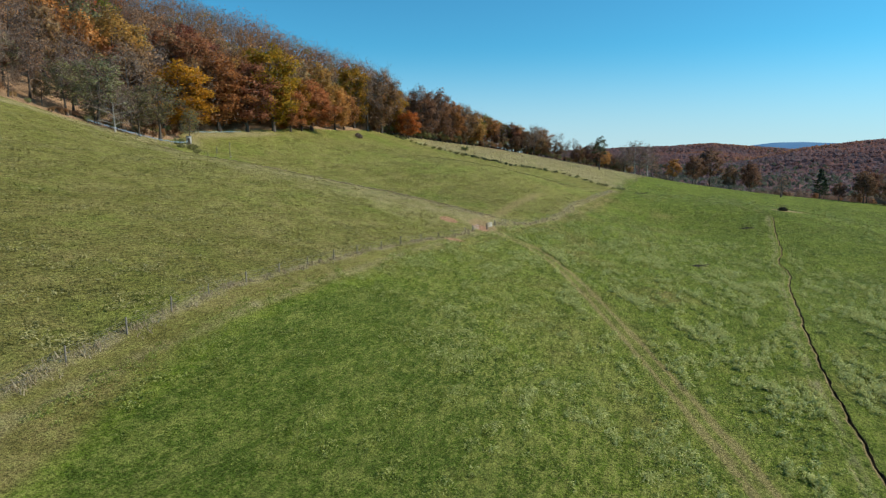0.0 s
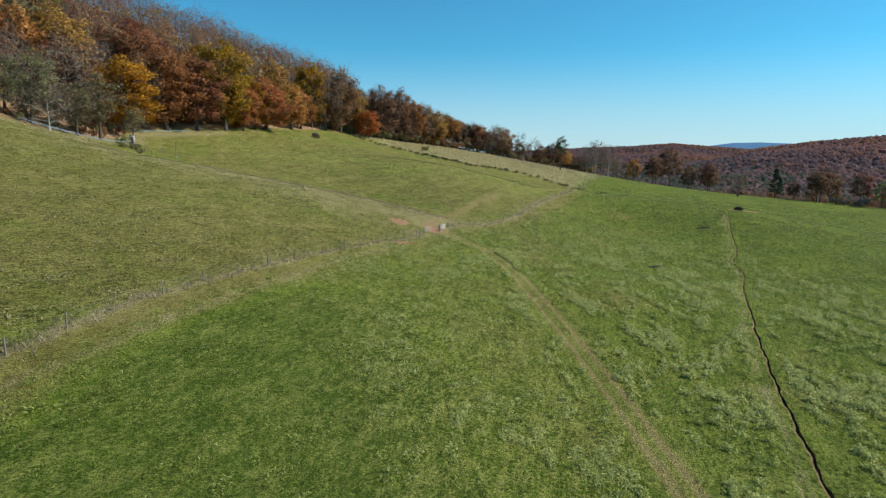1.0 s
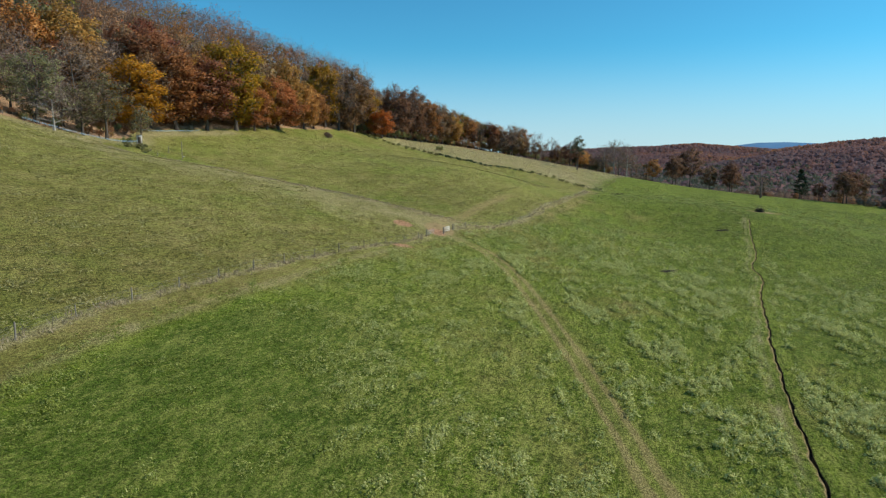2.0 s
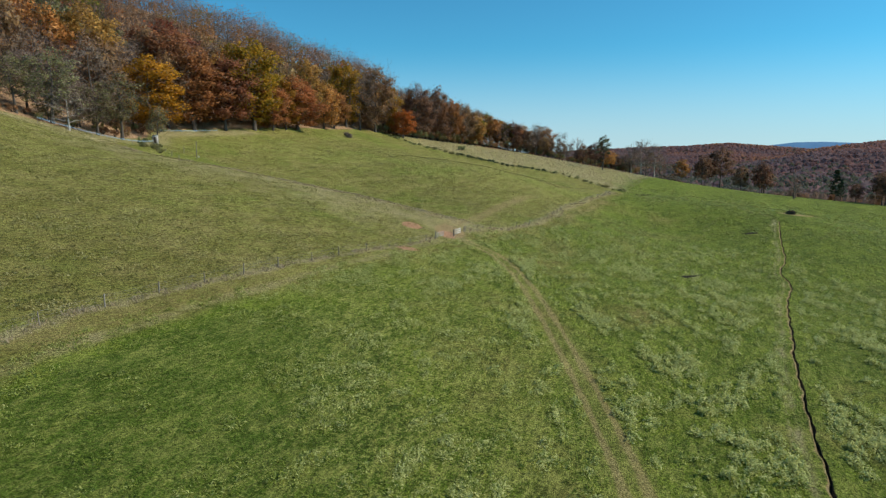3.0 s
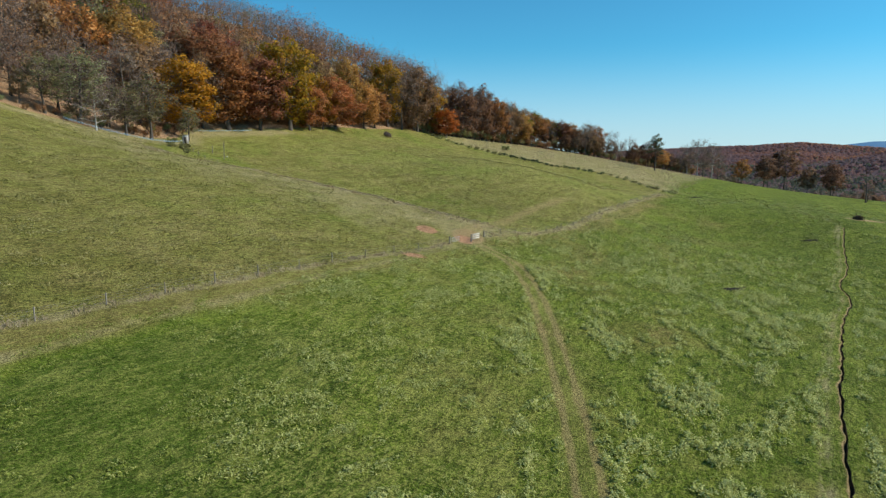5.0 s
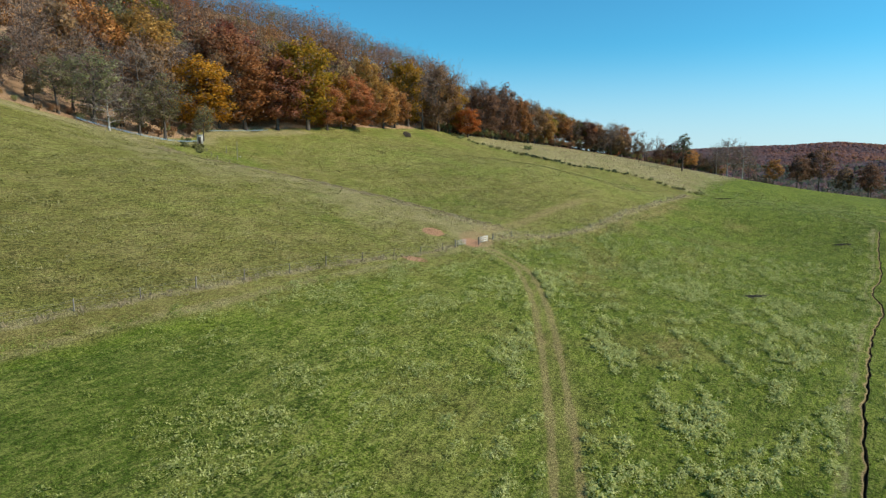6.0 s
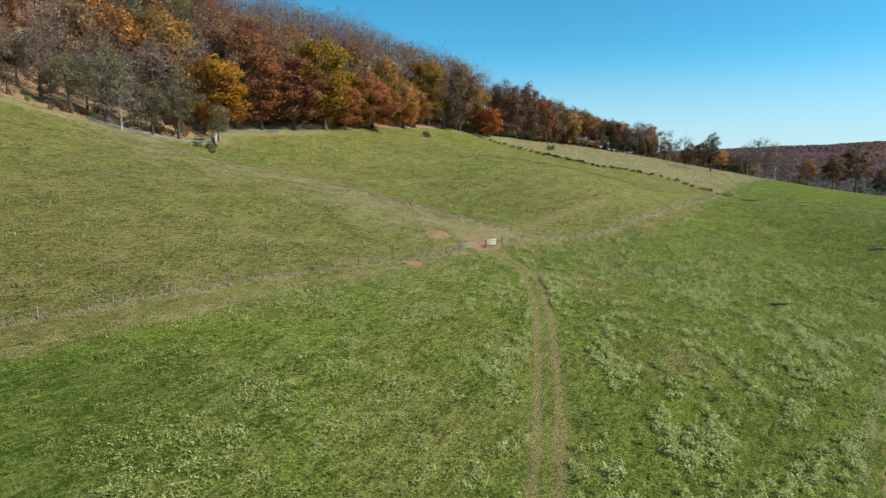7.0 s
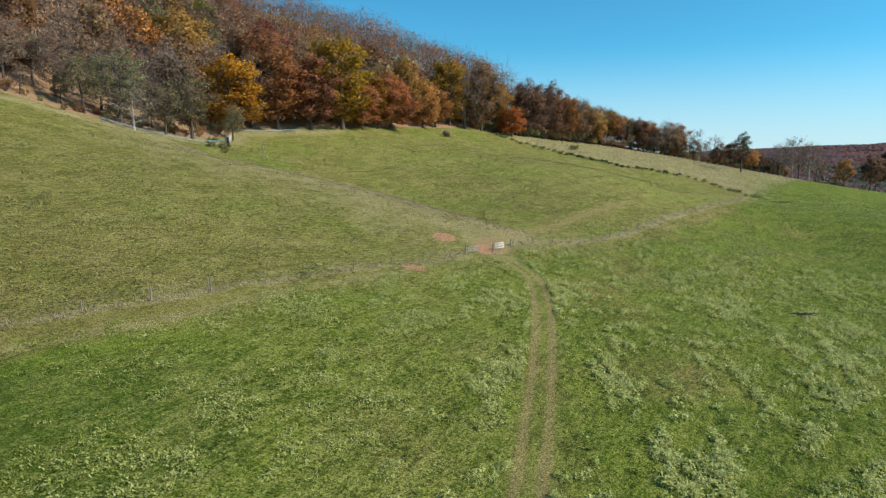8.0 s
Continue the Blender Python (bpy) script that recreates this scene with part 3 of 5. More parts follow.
def tree_meshes(name, seed, height, spread, leaf, leaves=1500, size=0.62, stem=0.22, bare=0.0, bark=None, forks=9):
    """A broad-leaved tree: tapered trunk with limbs, and a crown of leaf sprays in uneven clumps. bare: share of twigs in the crown."""
    g = np.random.default_rng(seed)
    wood = Pile()
    r0 = height * 0.013 + 0.08
    top = height * 0.80
    n = 8
    tz = np.linspace(0, 1, n)
    trunk = np.stack([np.cumsum(g.normal(0, 0.012 * height, n)) * tz, np.cumsum(g.normal(0, 0.012 * height, n)) * tz, tz * top], 1)
    trunk[0] = (0, 0, -0.6)
    rad = r0 * (1 - 0.85 * tz)
    rad[0] *= 1.6
    wood.tube(trunk, rad, 7)
    clumps = []
    for k in range(forks):
        f = stem + (1 - stem) * (k + g.uniform(0, 0.8)) / forks * 0.92
        base = np.array([np.interp(f, tz, trunk[:, i]) for i in range(3)])
        a = k * 2.4 + g.uniform(-0.5, 0.5)
        shape = float(np.interp((f - stem) / (1 - stem), [0, 0.12, 0.42, 0.75, 1.0], [0.70, 0.95, 1.0, 0.78, 0.34]))
        reach = spread * shape * g.uniform(0.75, 1.12)
        rise = height * (g.uniform(0.04, 0.15) * (0.55 + 0.6 * f) - 0.07 * max(0.0, 0.45 - f))
        tip = base + np.array([math.cos(a) * reach, math.sin(a) * reach, rise])
        path = limb_path(base, tip, g, 4)
        wood.tube(path, np.linspace(r0 * 0.42 * (1.15 - f), 0.035, len(path)), 4, False)
        clumps.append((tip, reach * 0.34))
        for j in range(3):
            s = g.uniform(0.35, 0.95)
            mid = path[0] + (path[-1] - path[0]) * s
            b2 = a + g.uniform(-1.1, 1.1)
            e = mid + np.array([math.cos(b2), math.sin(b2), g.uniform(0.1, 0.8)]) * spread * g.uniform(0.22, 0.42)
            sp = limb_path(mid, e, g, 3)
            wood.tube(sp, np.linspace(r0 * 0.16, 0.02, 3), 3, False)
            clumps.append((e, spread * g.uniform(0.22, 0.36)))
    lead = np.array([trunk[-1][0], trunk[-1][1], height * 0.93])
    clumps += [(lead, spread * 0.26), (lead - (0, 0, height * 0.1), spread * 0.34)]
    c = np.array([p for p, _ in clumps])
    r = np.array([q for _, q in clumps])
    n_leaf = int(leaves * (1 - bare))
    crown = Pile()
    if n_leaf:
        pick = g.choice(len(c), n_leaf, p=r ** 2 / np.sum(r ** 2))
        d = g.normal(size=(n_leaf, 3))
        d /= np.linalg.norm(d, axis=1)[:, None]
        off = d * (r[pick] * g.uniform(0.25, 1.15, n_leaf) ** 0.8)[:, None]
        off[:, 2] *= 0.72
        cloak = g.random(n_leaf) < 0.34                        # leaves that close the crown's outline between the limbs
        lobes = 1 + 0.16 * np.sin(d[:, 0] * 5 + seed) * np.sin(d[:, 1] * 4 + seed * 2) + 0.10 * np.sin(d[:, 2] * 8 + seed)
        low, high = stem * height * 0.9, height * 0.95
        hull = np.array((0, 0, (low + high) / 2)) + d * (lobes * g.uniform(0.72, 0.98, n_leaf))[:, None] * (spread * 0.86, spread * 0.86, (high - low) / 2)
        off = np.where(cloak[:, None], hull - c[pick], off)
        v, q = sprays(c[pick] + off, size, g)
        crown.add(v, None, q)
        heart = np.array((0.0, 0.0, height * 0.5))
        body = (c[pick] + off - heart) / (spread, spread, height * 0.5)
        lean = np.where(cloak[:, None], 0.75 * d, 0.75 * off / r[pick][:, None])
        soft = lean + 0.7 * body + (0, 0, 0.15) + g.normal(0, 0.38, (n_leaf, 3))
        soft /= np.linalg.norm(soft, axis=1)[:, None]
    twigs = None
    if bare > 0:
        n_tw = int(leaves * bare * 1.1)
        pick = g.choice(len(c), n_tw, p=r ** 2 / np.sum(r ** 2))
        d = g.normal(size=(n_tw, 3)) + (0, 0, 0.5)
        d /= np.linalg.norm(d, axis=1)[:, None]
        a = c[pick] + g.normal(0, 1, (n_tw, 3)) * (r[pick] * 0.55)[:, None]
        ln = g.uniform(0.6, 1.4, (n_tw, 1))
        b = a + d * ln
        side = np.cross(d, g.normal(size=(n_tw, 3)))
        side /= np.linalg.norm(side, axis=1)[:, None]
        w = g.uniform(0.022, 0.055, (n_tw, 1))
        v = np.stack([a - side * w, a + side * w, b + side * w * 0.4, b - side * w * 0.4], 1).reshape(-1, 3)
        twigs = Pile()
        twigs.add(v, np.arange(4 * n_tw).reshape(-1, 4))
    if twigs:
        crown.add(np.vstack(twigs.v), np.vstack(twigs.q))
    me = crown.mesh(name + "_crown", leaf)
    me.materials.append(M_TWIG)
    me.polygons.foreach_set("material_index", (np.arange(len(me.polygons)) < len(me.polygons) - n_leaf).astype(np.int32))
    if n_leaf:                                                # leaves are lit as lobes of one crown
        rest = np.zeros((len(me.vertices) - 3 * n_leaf, 3))
        me.normals_split_custom_set_from_vertices(np.vstack([np.repeat(soft, 3, 0), rest]))
    return wood.mesh(name + "_wood", bark or M_BARK, True), me


def pine_meshes(name, seed, height, spread, leaf, tiers=11, leaves=1500, bare_stem=0.2):
    g = np.random.default_rng(seed)
    wood, crown = Pile(), Pile()
    wood.tube([(0, 0, -0.5), (0.05, 0, height * 0.5), (0, 0.08, height * 0.98)], [height * 0.017, height * 0.011, 0.03], 7)
    pts = []
    for k in range(tiers):
        f = bare_stem + (1 - bare_stem) * (k + 0.3) / tiers
        for j in range(6):
            a = g.uniform(0, 6.28)
            reach = spread * (1.03 - (f - bare_stem) / (1 - bare_stem)) ** 0.8 * g.uniform(0.6, 1.1)
            base, tip = np.array([0, 0, f * height]), np.array([math.cos(a) * reach, math.sin(a) * reach, f * height + reach * g.uniform(-0.15, 0.25)])
            wood.tube([base, tip], [0.05, 0.015], 4, False)
            for s in g.uniform(0.25, 1.05, max(3, int(leaves / tiers / 6))):
                pts.append(base + (tip - base) * s + g.normal(0, 0.28, 3) * (1, 1, 0.6))
    v, q = sprays(pts, 0.6, g, 0.1)
    crown.add(v, None, q)
    return wood.mesh(name + "_wood", M_BARK, True), crown.mesh(name + "_leaves", leaf)


def shrub_meshes(name, seed, height, spread, leaf, leaves=260, size=0.3):
    g = np.random.default_rng(seed)
    wood, crown = Pile(), Pile()
    c, r = [], []
    for k in range(9):
        a = g.uniform(0, 6.28)
        tip = np.array([math.cos(a) * spread * g.uniform(0.2, 0.8), math.sin(a) * spread * g.uniform(0.2, 0.8), height * g.uniform(0.35, 0.85)])
        wood.tube(limb_path((0, 0, -0.2), tip, g, 4), np.linspace(0.06, 0.015, 4), 4, False)
        c.append(tip)
        r.append(min(spread, height) * g.uniform(0.28, 0.45))
    c, r = np.array(c), np.array(r)
    pick = g.integers(0, len(c), leaves)
    d = g.normal(size=(leaves, 3))
    d /= np.linalg.norm(d, axis=1)[:, None]
    p = c[pick] + d * (r[pick] * g.uniform(0.2, 1.1, leaves))[:, None]
    p[:, 2] = np.maximum(p[:, 2], 0.05)
    v, q = sprays(p, size * 1.2, g)
    crown.add(v, None, q)
    return wood.mesh(name + "_wood", M_BARK, True), crown.mesh(name + "_leaves", leaf)


KINDS = {}


def add_kind(key, meshes, height, label, name="tree"):
    KINDS.setdefault(key, []).append((meshes, height, label, name))


TREE_LOOKS = {
    "dusk": "dark brown leafy tree at the pasture's rim",
    "rust": "tall oak with rust-brown autumn leaves",
    "russet": "broad oak with dark red autumn leaves",
    "gold": "oak with golden orange autumn leaves",
    "goldgreen": "tall tree with yellow and green turning leaves",
    "orange": "maple with bright orange autumn leaves",
    "brown": "tree with thin dull brown autumn leaves",
    "olive": "slender tree with grey-green thinning leaves",
    "scarlet": "small maple with scarlet autumn leaves",
    "green": "tree still in dull green and yellow leaf",
}
for s, key in enumerate(TREE_LOOKS):
    slim = key == "olive"
    few = 0.35 if key == "olive" else 0.3 if key == "brown" else 0.08
    for v in range(2):
        hgt = (24, 21)[v]
        add_kind(key, tree_meshes(key, 20 + s * 5 + v, hgt, 5.0 if slim else (6.4, 6.0)[v], LEAF[key], (4600, 4000)[v] if slim else (11000, 10000)[v], 0.33 if slim else 0.40, (0.30, 0.24)[v] if slim else (0.10, 0.12)[v], few, None, (23, 21)[v]), hgt, TREE_LOOKS[key])
        add_kind(key + "_deep", tree_meshes(key, 120 + s * 5 + v, hgt, 5.0 if slim else (6.2, 5.8)[v], LEAF[key], 3400, 0.55, (0.30, 0.24)[v], few + 0.06, None, 17), hgt, TREE_LOOKS[key])
for v in range(3):
    add_kind("grey", tree_meshes("grey", 70 + v, 21, 5.2, LEAF["brown"], 4200, 0.36, 0.25, (0.9, 0.72, 0.97)[v], None, 19), 21, "leafless grey tree with fine bare twigs")
    add_kind("grey_deep", tree_meshes("grey", 170 + v, 21, 5.2, LEAF["brown"], 1700, 0.45, 0.25, (0.88, 0.75, 0.95)[v], None, 15), 21, "leafless grey tree with fine bare twigs")
add_kind("pale", tree_meshes("pale", 80, 18, 4.2, LEAF["brown"], 1500, 0.45, 0.35, 0.95, M_PALE_BARK, 15), 18, "leafless tree with a pale whitish trunk")
add_kind("pale", tree_meshes("pale", 83, 9, 3.6, LEAF["olive"], 700, 0.35, 0.15, 0.9, M_PALE_BARK, 12), 9, "low bare tree with pale forked stems")
for v in range(2):
    add_kind("pine", pine_meshes("pine", 90 + v, 17, 4.2, LEAF["pine"]), 17, "dark green pine tree", "pine_tree")
add_kind("oldpine", tree_meshes("oldpine", 95, 24, 4.4, LEAF["juniper"], 1500, 0.5, 0.50, 0.25, None, 9), 24, "lone straggly dark pine with an open crown", "pine_tree")
add_kind("snag", tree_meshes("snag", 97, 24, 3.0, LEAF["brown"], 200, 0.4, 0.4, 1.0, None, 7), 24, "dead leafless snag with a dark trunk")
add_kind("greyshrub", shrub_meshes("greyshrub", 100, 3.0, 4.5, M_TWIG, 1800, 0.26), 3, "rounded grey leafless thicket", "shrub")
add_kind("juniper", shrub_meshes("juniper", 101, 2.4, 1.1, LEAF["juniper"], 260, 0.28), 2.4, "small dark green juniper bush", "shrub")
add_kind("juniper", shrub_meshes("juniper", 102, 1.7, 1.3, LEAF["juniper"], 220, 0.26), 1.7, "small dark green juniper bush", "shrub")
add_kind("weed", shrub_meshes("weed", 103, 1.6, 1.5, LEAF["olive"], 220, 0.25), 1.6, "low olive-green bramble clump", "shrub")

add_kind("brush", shrub_meshes("brush", 104, 2.6, 2.0, LEAF["brown"], 520, 0.2), 2.6, "tangled brown brush under the trees", "shrub")
add_kind("brush", shrub_meshes("brush", 105, 2.6, 1.9, LEAF["olive"], 420, 0.2), 2.6, "thin olive-green brush under the trees", "shrub")

BUILT = {}
WIDTH = {"grey": 10.5, "pale": 7.5, "olive": 10.0}


def plant(key, x, y, height=None, variant=0, group="", label="", wide=0.0):
    """Puts one tree or shrub of a kind on the land; the first of each is built, the others are copies of it."""
    options = KINDS[key]
    variant %= len(options)
    (wood, leaves), h0, look_text, name = options[variant]
    s = (height or h0) / h0
    f = wide / WIDTH.get(key.replace("_deep", ""), 12.0) if wide else s
    m = on_land(x, y, -0.05, float(rng.uniform(0, 360))) @ Matrix.Diagonal((f * float(rng.uniform(0.95, 1.1)), f * float(rng.uniform(0.95, 1.1)), s, 1))
    if (key, variant) not in BUILT:
        ob = new(name)
        part("trunk", wood, ob)
        part("crown", leaves, ob)
        BUILT[key, variant] = ob
    else:
        ob = copy_thing(BUILT[key, variant], Matrix())
    ob.matrix_world = m
    tagged(ob, label or look_text, "shrub" if name == "shrub" else "tree", group)
    return ob


THICKET = [  # kind, variant, x, y, height, crown width: grey-green trees beside the nose of the hill
    ('grey', 0, -110.9, 158.0, 13.5, 9.8), ('rust', 1, -116.9, 166.0, 11.6, 13.0), ('olive', 1, -113.1, 168.0, 10.7, 10.3), ('grey', 1, -106.5, 168.0, 14.9, 10.0),
    ('olive', 0, -96.4, 166.2, 12.2, 9.6), ('grey', 2, -100.2, 176.0, 13.6, 10.1), ('olive', 0, -91.8, 172.6, 15.6, 12.1), ('pale', 1, -87.3, 172.0, 9.5, 11.1),
    ('grey', 0, -91.0, 182.0, 10.9, 9.2), ('olive', 1, -85.2, 181.2, 11.4, 11.5), ('olive', 0, -82.6, 188.5, 14.8, 12.6), ('olive', 1, -80.5, 205.0, 9.0, 6.5),
    ('brown', 0, -123.8, 222.0, 12.6, 18.1), ('rust', 0, -112.1, 226.0, 23.5, 23.1), ('brown', 1, -110.2, 236.0, 14.5, 13.0),
]
OAKS = [  # the big turning oaks and maples at the wood's edge
    ('gold', 0, -87.0, 214.6, 24.0, 17.9), ('brown', 1, -85.5, 224.0, 25.3, 10.7), ('russet', 0, -96.1, 252.0, 27.5, 23.2), ('rust', 0, -80.0, 231.7, 28.4, 18.3),
    ('brown', 0, -95.9, 278.0, 25.7, 14.5), ('russet', 1, -73.4, 242.8, 25.8, 17.4), ('goldgreen', 0, -66.5, 254.5, 34.3, 19.5), ('orange', 1, -61.8, 262.5, 18.1, 10.4),
    ('goldgreen', 1, -59.4, 271.9, 21.3, 9.4), ('brown', 0, -77.5, 312.0, 30.7, 18.4), ('orange', 0, -57.1, 281.3, 21.8, 16.6), ('rust', 1, -58.0, 302.0, 29.5, 14.9),
    ('orange', 1, -51.3, 306.9, 21.1, 13.8), ('rust', 1, -48.8, 318.5, 18.7, 11.7),
    ('green', 0, -160.0, 284.0, 28.0, 17.0), ('green', 1, -151.0, 295.0, 27.0, 15.0), ('scarlet', 0, -197.0, 392.0, 26.0, 17.0), ('russet', 1, -105.0, 270.0, 28.0, 18.0),
]
CORNER = [  # the wood's far corner
    ('goldgreen', 0, -45.8, 334.0, 33.0, 14.2), ('grey', 0, -39.5, 338.0, 30.4, 13.7), ('brown', 0, -32.9, 346.0, 34.0, 16.8), ('goldgreen', 1, -26.8, 356.0, 25.7, 10.4),
    ('scarlet', 1, -18.8, 352.0, 15.3, 10.8), ('brown', 0, -13.0, 368.0, 29.8, 14.9), ('grey', 1, -8.3, 372.0, 26.8, 12.0), ('brown', 1, -1.9, 378.0, 30.1, 14.0),
    ('rust', 1, 5.2, 386.0, 25.0, 12.5), ('grey', 2, 10.3, 390.0, 25.1, 10.7), ('brown', 0, 13.7, 394.0, 23.8, 12.1), ('rust', 1, 20.1, 400.0, 18.3, 11.0),
]
for kind, v, x, y, hgt, wide in THICKET:
    plant(kind, x, y, hgt * 1.25, v, "trees at the edge of the wood", "", wide * 0.85)
for kind, v, x, y, hgt, wide in OAKS + CORNER:
    plant(kind, x, y, hgt, v, "trees at the edge of the wood", "", wide)

# trees further into the wood, thinning to mixed bare crowns up the hill
MIXED = ["rust", "brown", "grey", "rust", "brown", "orange", "brown", "russet", "grey", "rust", "goldgreen", "grey", "brown", "rust", "green", "grey"]
placed = [(f[2], f[3]) for f in THICKET + OAKS + CORNER]
woods_spots = []
g = np.random.default_rng(21)
tries = np.stack([g.uniform(-330, 70, 9000), g.uniform(90, 620, 9000)], 1)
td, _, ts = line_distance(tries[:, 0], tries[:, 1], EDGE)
deep = np.where(ts < 0, td, -td)
spots = np.array(placed)
count = 0
for (x, y), d in zip(tries, deep):
    if d < 6:
        continue
    near = np.min(np.hypot(spots[:, 0] - x, spots[:, 1] - y))
    if near < (7.5 if d < 46 else 7.8):
        continue
    spots = np.vstack([spots, (x, y)])
    if d < 46 and count < 150 and y > 125:
        turning = x < -78 and y < 250
        k = ["brown", "grey", "orange", "brown", "rust", "grey", "olive"][int(g.integers(0, 7))] if turning else MIXED[int(g.integers(0, len(MIXED)))]
        plant(k + "_deep", x, y, float(g.uniform(19, 27)) if x < -40 else float(g.uniform(16, 22)), int(g.integers(0, 3)), "trees of the hillside wood")
        count += 1
    else:
        woods_spots.append((x, y))

# ---- trees along the far side of the pasture
ROW = [
    ("grey", 0, 36, 412, 17), ("dusk", 0, 44, 418, 19), ("grey", 1, 40, 424, 18), ("dusk", 1, 52, 416, 15), ("dusk", 0, 60, 424, 17), ("grey", 2, 58, 414, 20), ("dusk", 1, 66, 420, 14),
    ("pale", 0, 74, 424, 18), ("grey", 2, 79, 420, 13), ("grey", 0, 86, 428, 17), ("olive", 1, 92, 424, 12), ("dusk", 0, 92, 402, 15), ("pine", 0, 97, 408, 16), ("orange", 1, 101, 404, 12),
    ("dusk", 1, 108, 416, 11), ("grey", 1, 116, 424, 12),
    ("pale", 0, 119, 422, 19), ("pale", 0, 124, 418, 23), ("grey", 0, 129, 424, 20), ("pale", 0, 133, 420, 22), ("grey", 1, 140, 432, 17),
    ("dusk", 1, 160, 412, 19), ("dusk", 0, 176, 424, 27), ("dusk", 0, 168, 428, 19), ("rust", 1, 150, 420, 15), ("dusk", 1, 196, 440, 18), ("dusk", 0, 208, 436, 22), ("dusk", 1, 214, 446, 20),
    ("grey", 1, 202, 382, 12), ("snag", 0, 196, 372, 22), ("pine", 0, 236, 402, 19), ("pine", 1, 252, 424, 14), ("dusk", 1, 246, 398, 12), ("dusk", 0, 262, 396, 22), ("dusk", 1, 256, 390, 20),
    ("dusk", 0, 280, 384, 22), ("russet", 1, 292, 372, 19), ("dusk", 1, 274, 402, 20), ("olive", 1, 300, 392, 18), ("dusk", 0, 312, 380, 20), ("russet", 0, 330, 372, 20), ("dusk", 1, 346, 380, 20),
]
for kind, v, x, y, hgt in ROW:
    plant(kind + "_deep" if kind + "_deep" in KINDS else kind, x, y, hgt, v, "trees beyond the pasture")
g = np.random.default_rng(35)
for k, (x, y, _) in enumerate(spaced([(23, 404), (60, 418), (96, 412), (122, 426)], 5.2)):
    plant(("dusk", "grey", "dusk", "brown", "grey")[k % 5] + "_deep", x + g.uniform(-1.5, 1.5), y + g.uniform(-4, 6), float(g.uniform(8, 13)), k, "trees beyond the pasture")
plant("oldpine", 90, 372, 20, 0)
plant("greyshrub", 148, 440, 5.0)
plant("greyshrub", 156, 446, 4.0)
plant("greyshrub", 272, 372, 5.5)
plant("greyshrub", 262, 378, 4.0)
plant("greyshrub", -39.4, 302, 2.2, 0, "", "low grey leafless bush in the grass")

# low dark bushes along the far fence row
g = np.random.default_rng(31)
for k, (x, y, _) in enumerate(spaced(HEDGE, 0.55)):
    x, y = x + g.uniform(-0.8, 0.8), y + g.uniform(-2.4, 2.4)
    if 10 < x < 58 and k % 6 != 5:
        plant("juniper", x, y, float(g.uniform(0.5, 1.3)), k, "bushes along the far fence row")
    elif k % 6 == 0:
        plant("weed", x, y, float(g.uniform(0.8, 1.6)), 0, "bushes along the far fence row")
for x, y, hh in ((-74, 190, 1.8), (-76, 187, 1.4), (-71, 186, 1.2), (-79, 192, 2.0), (12, 352, 2.6)):
    plant("weed", x, y, hh)

# undergrowth that closes the foot of the far row
g = np.random.default_rng(36)
for k, (x, y, _) in enumerate(spaced([(-34, 346), (-12, 366), (6, 384), (18, 399), (40, 410), (62, 421), (96, 416), (124, 428)], 2.6)):
    plant("brush", x + g.uniform(-1, 1), y + g.uniform(-1, 4), float(g.uniform(3.4, 5.2)), k, "brush under the far trees", "brown brush under the far row of trees")

# brush and saplings under the trees at the nose of the hill
g = np.random.default_rng(33)
for k, (x, y, _) in enumerate(spaced(EDGE, 2.6)):
    if not (150 < y < 215 and x < -66):
        continue
    off = g.uniform(1.5, 7.5)
    if k % 4 == 3:
        plant(("olive", "grey", "brown")[k % 3] + "_deep", x - off - 2, y + 1.5, float(g.uniform(5.5, 9)), k, "saplings under the wood's edge", "", float(g.uniform(4, 6)))
    else:
        plant("brush", x - off, y + g.uniform(-1, 1.5), float(g.uniform(1.4, 3.2)), k, "brush under the wood's edge")

# ---- woods and ridges too far to tell trees apart
def far_material():
    """Massed crowns: every crown carries its own colour number, from conifer green over purple-brown to orange.
    Distance haze is mixed into these colours as a pale purple cast.
    """
    m, n, l, b = nodes_of("far_woods")
    co = n.new("ShaderNodeTexCoord").outputs["Object"]
    leaf = n.new("ShaderNodeNewGeometry").outputs["Random Per Island"]
    f = attr(n, "hue")
    col = ramp(n, l, f, [(0.06, (0.088, 0.112, 0.084)), (0.16, (0.120, 0.130, 0.092)), (0.24, (0.190, 0.150, 0.160)), (0.42, (0.225, 0.148, 0.152)), (0.58, (0.245, 0.140, 0.128)), (0.74, (0.300, 0.165, 0.110)), (0.88, (0.390, 0.210, 0.085)), (1.0, (0.450, 0.280, 0.105))])
    hs = n.new("ShaderNodeHueSaturation")
    l.new(col, hs.inputs["Color"])
    l.new(mathn(n, l, "ADD", 1.0, mathn(n, l, "MULTIPLY", leaf, 0.5)), hs.inputs["Value"])
    speck = step(n, l, noise_node(n, l, 0.6, 3, 0.7, co), 0.4, 0.7)
    l.new(mix(n, l, mathn(n, l, "MULTIPLY", speck, 0.2), hs.outputs[0], (0.10, 0.070, 0.068)), b.inputs["Base Color"])
    b.inputs["Roughness"].default_value = 0.95
    b.inputs["Specular IOR Level"].default_value = 0.1
    tr = n.new("ShaderNodeBsdfTranslucent")
    l.new(hs.outputs[0], tr.inputs[0])
    ms = n.new("ShaderNodeMixShader")
    ms.inputs[0].default_value = 0.5
    l.new(b.outputs[0], ms.inputs[1])
    l.new(tr.outputs[0], ms.inputs[2])
    l.new(ms.outputs[0], n["Material Output"].inputs[0])
    return m


M_FAR = far_material()


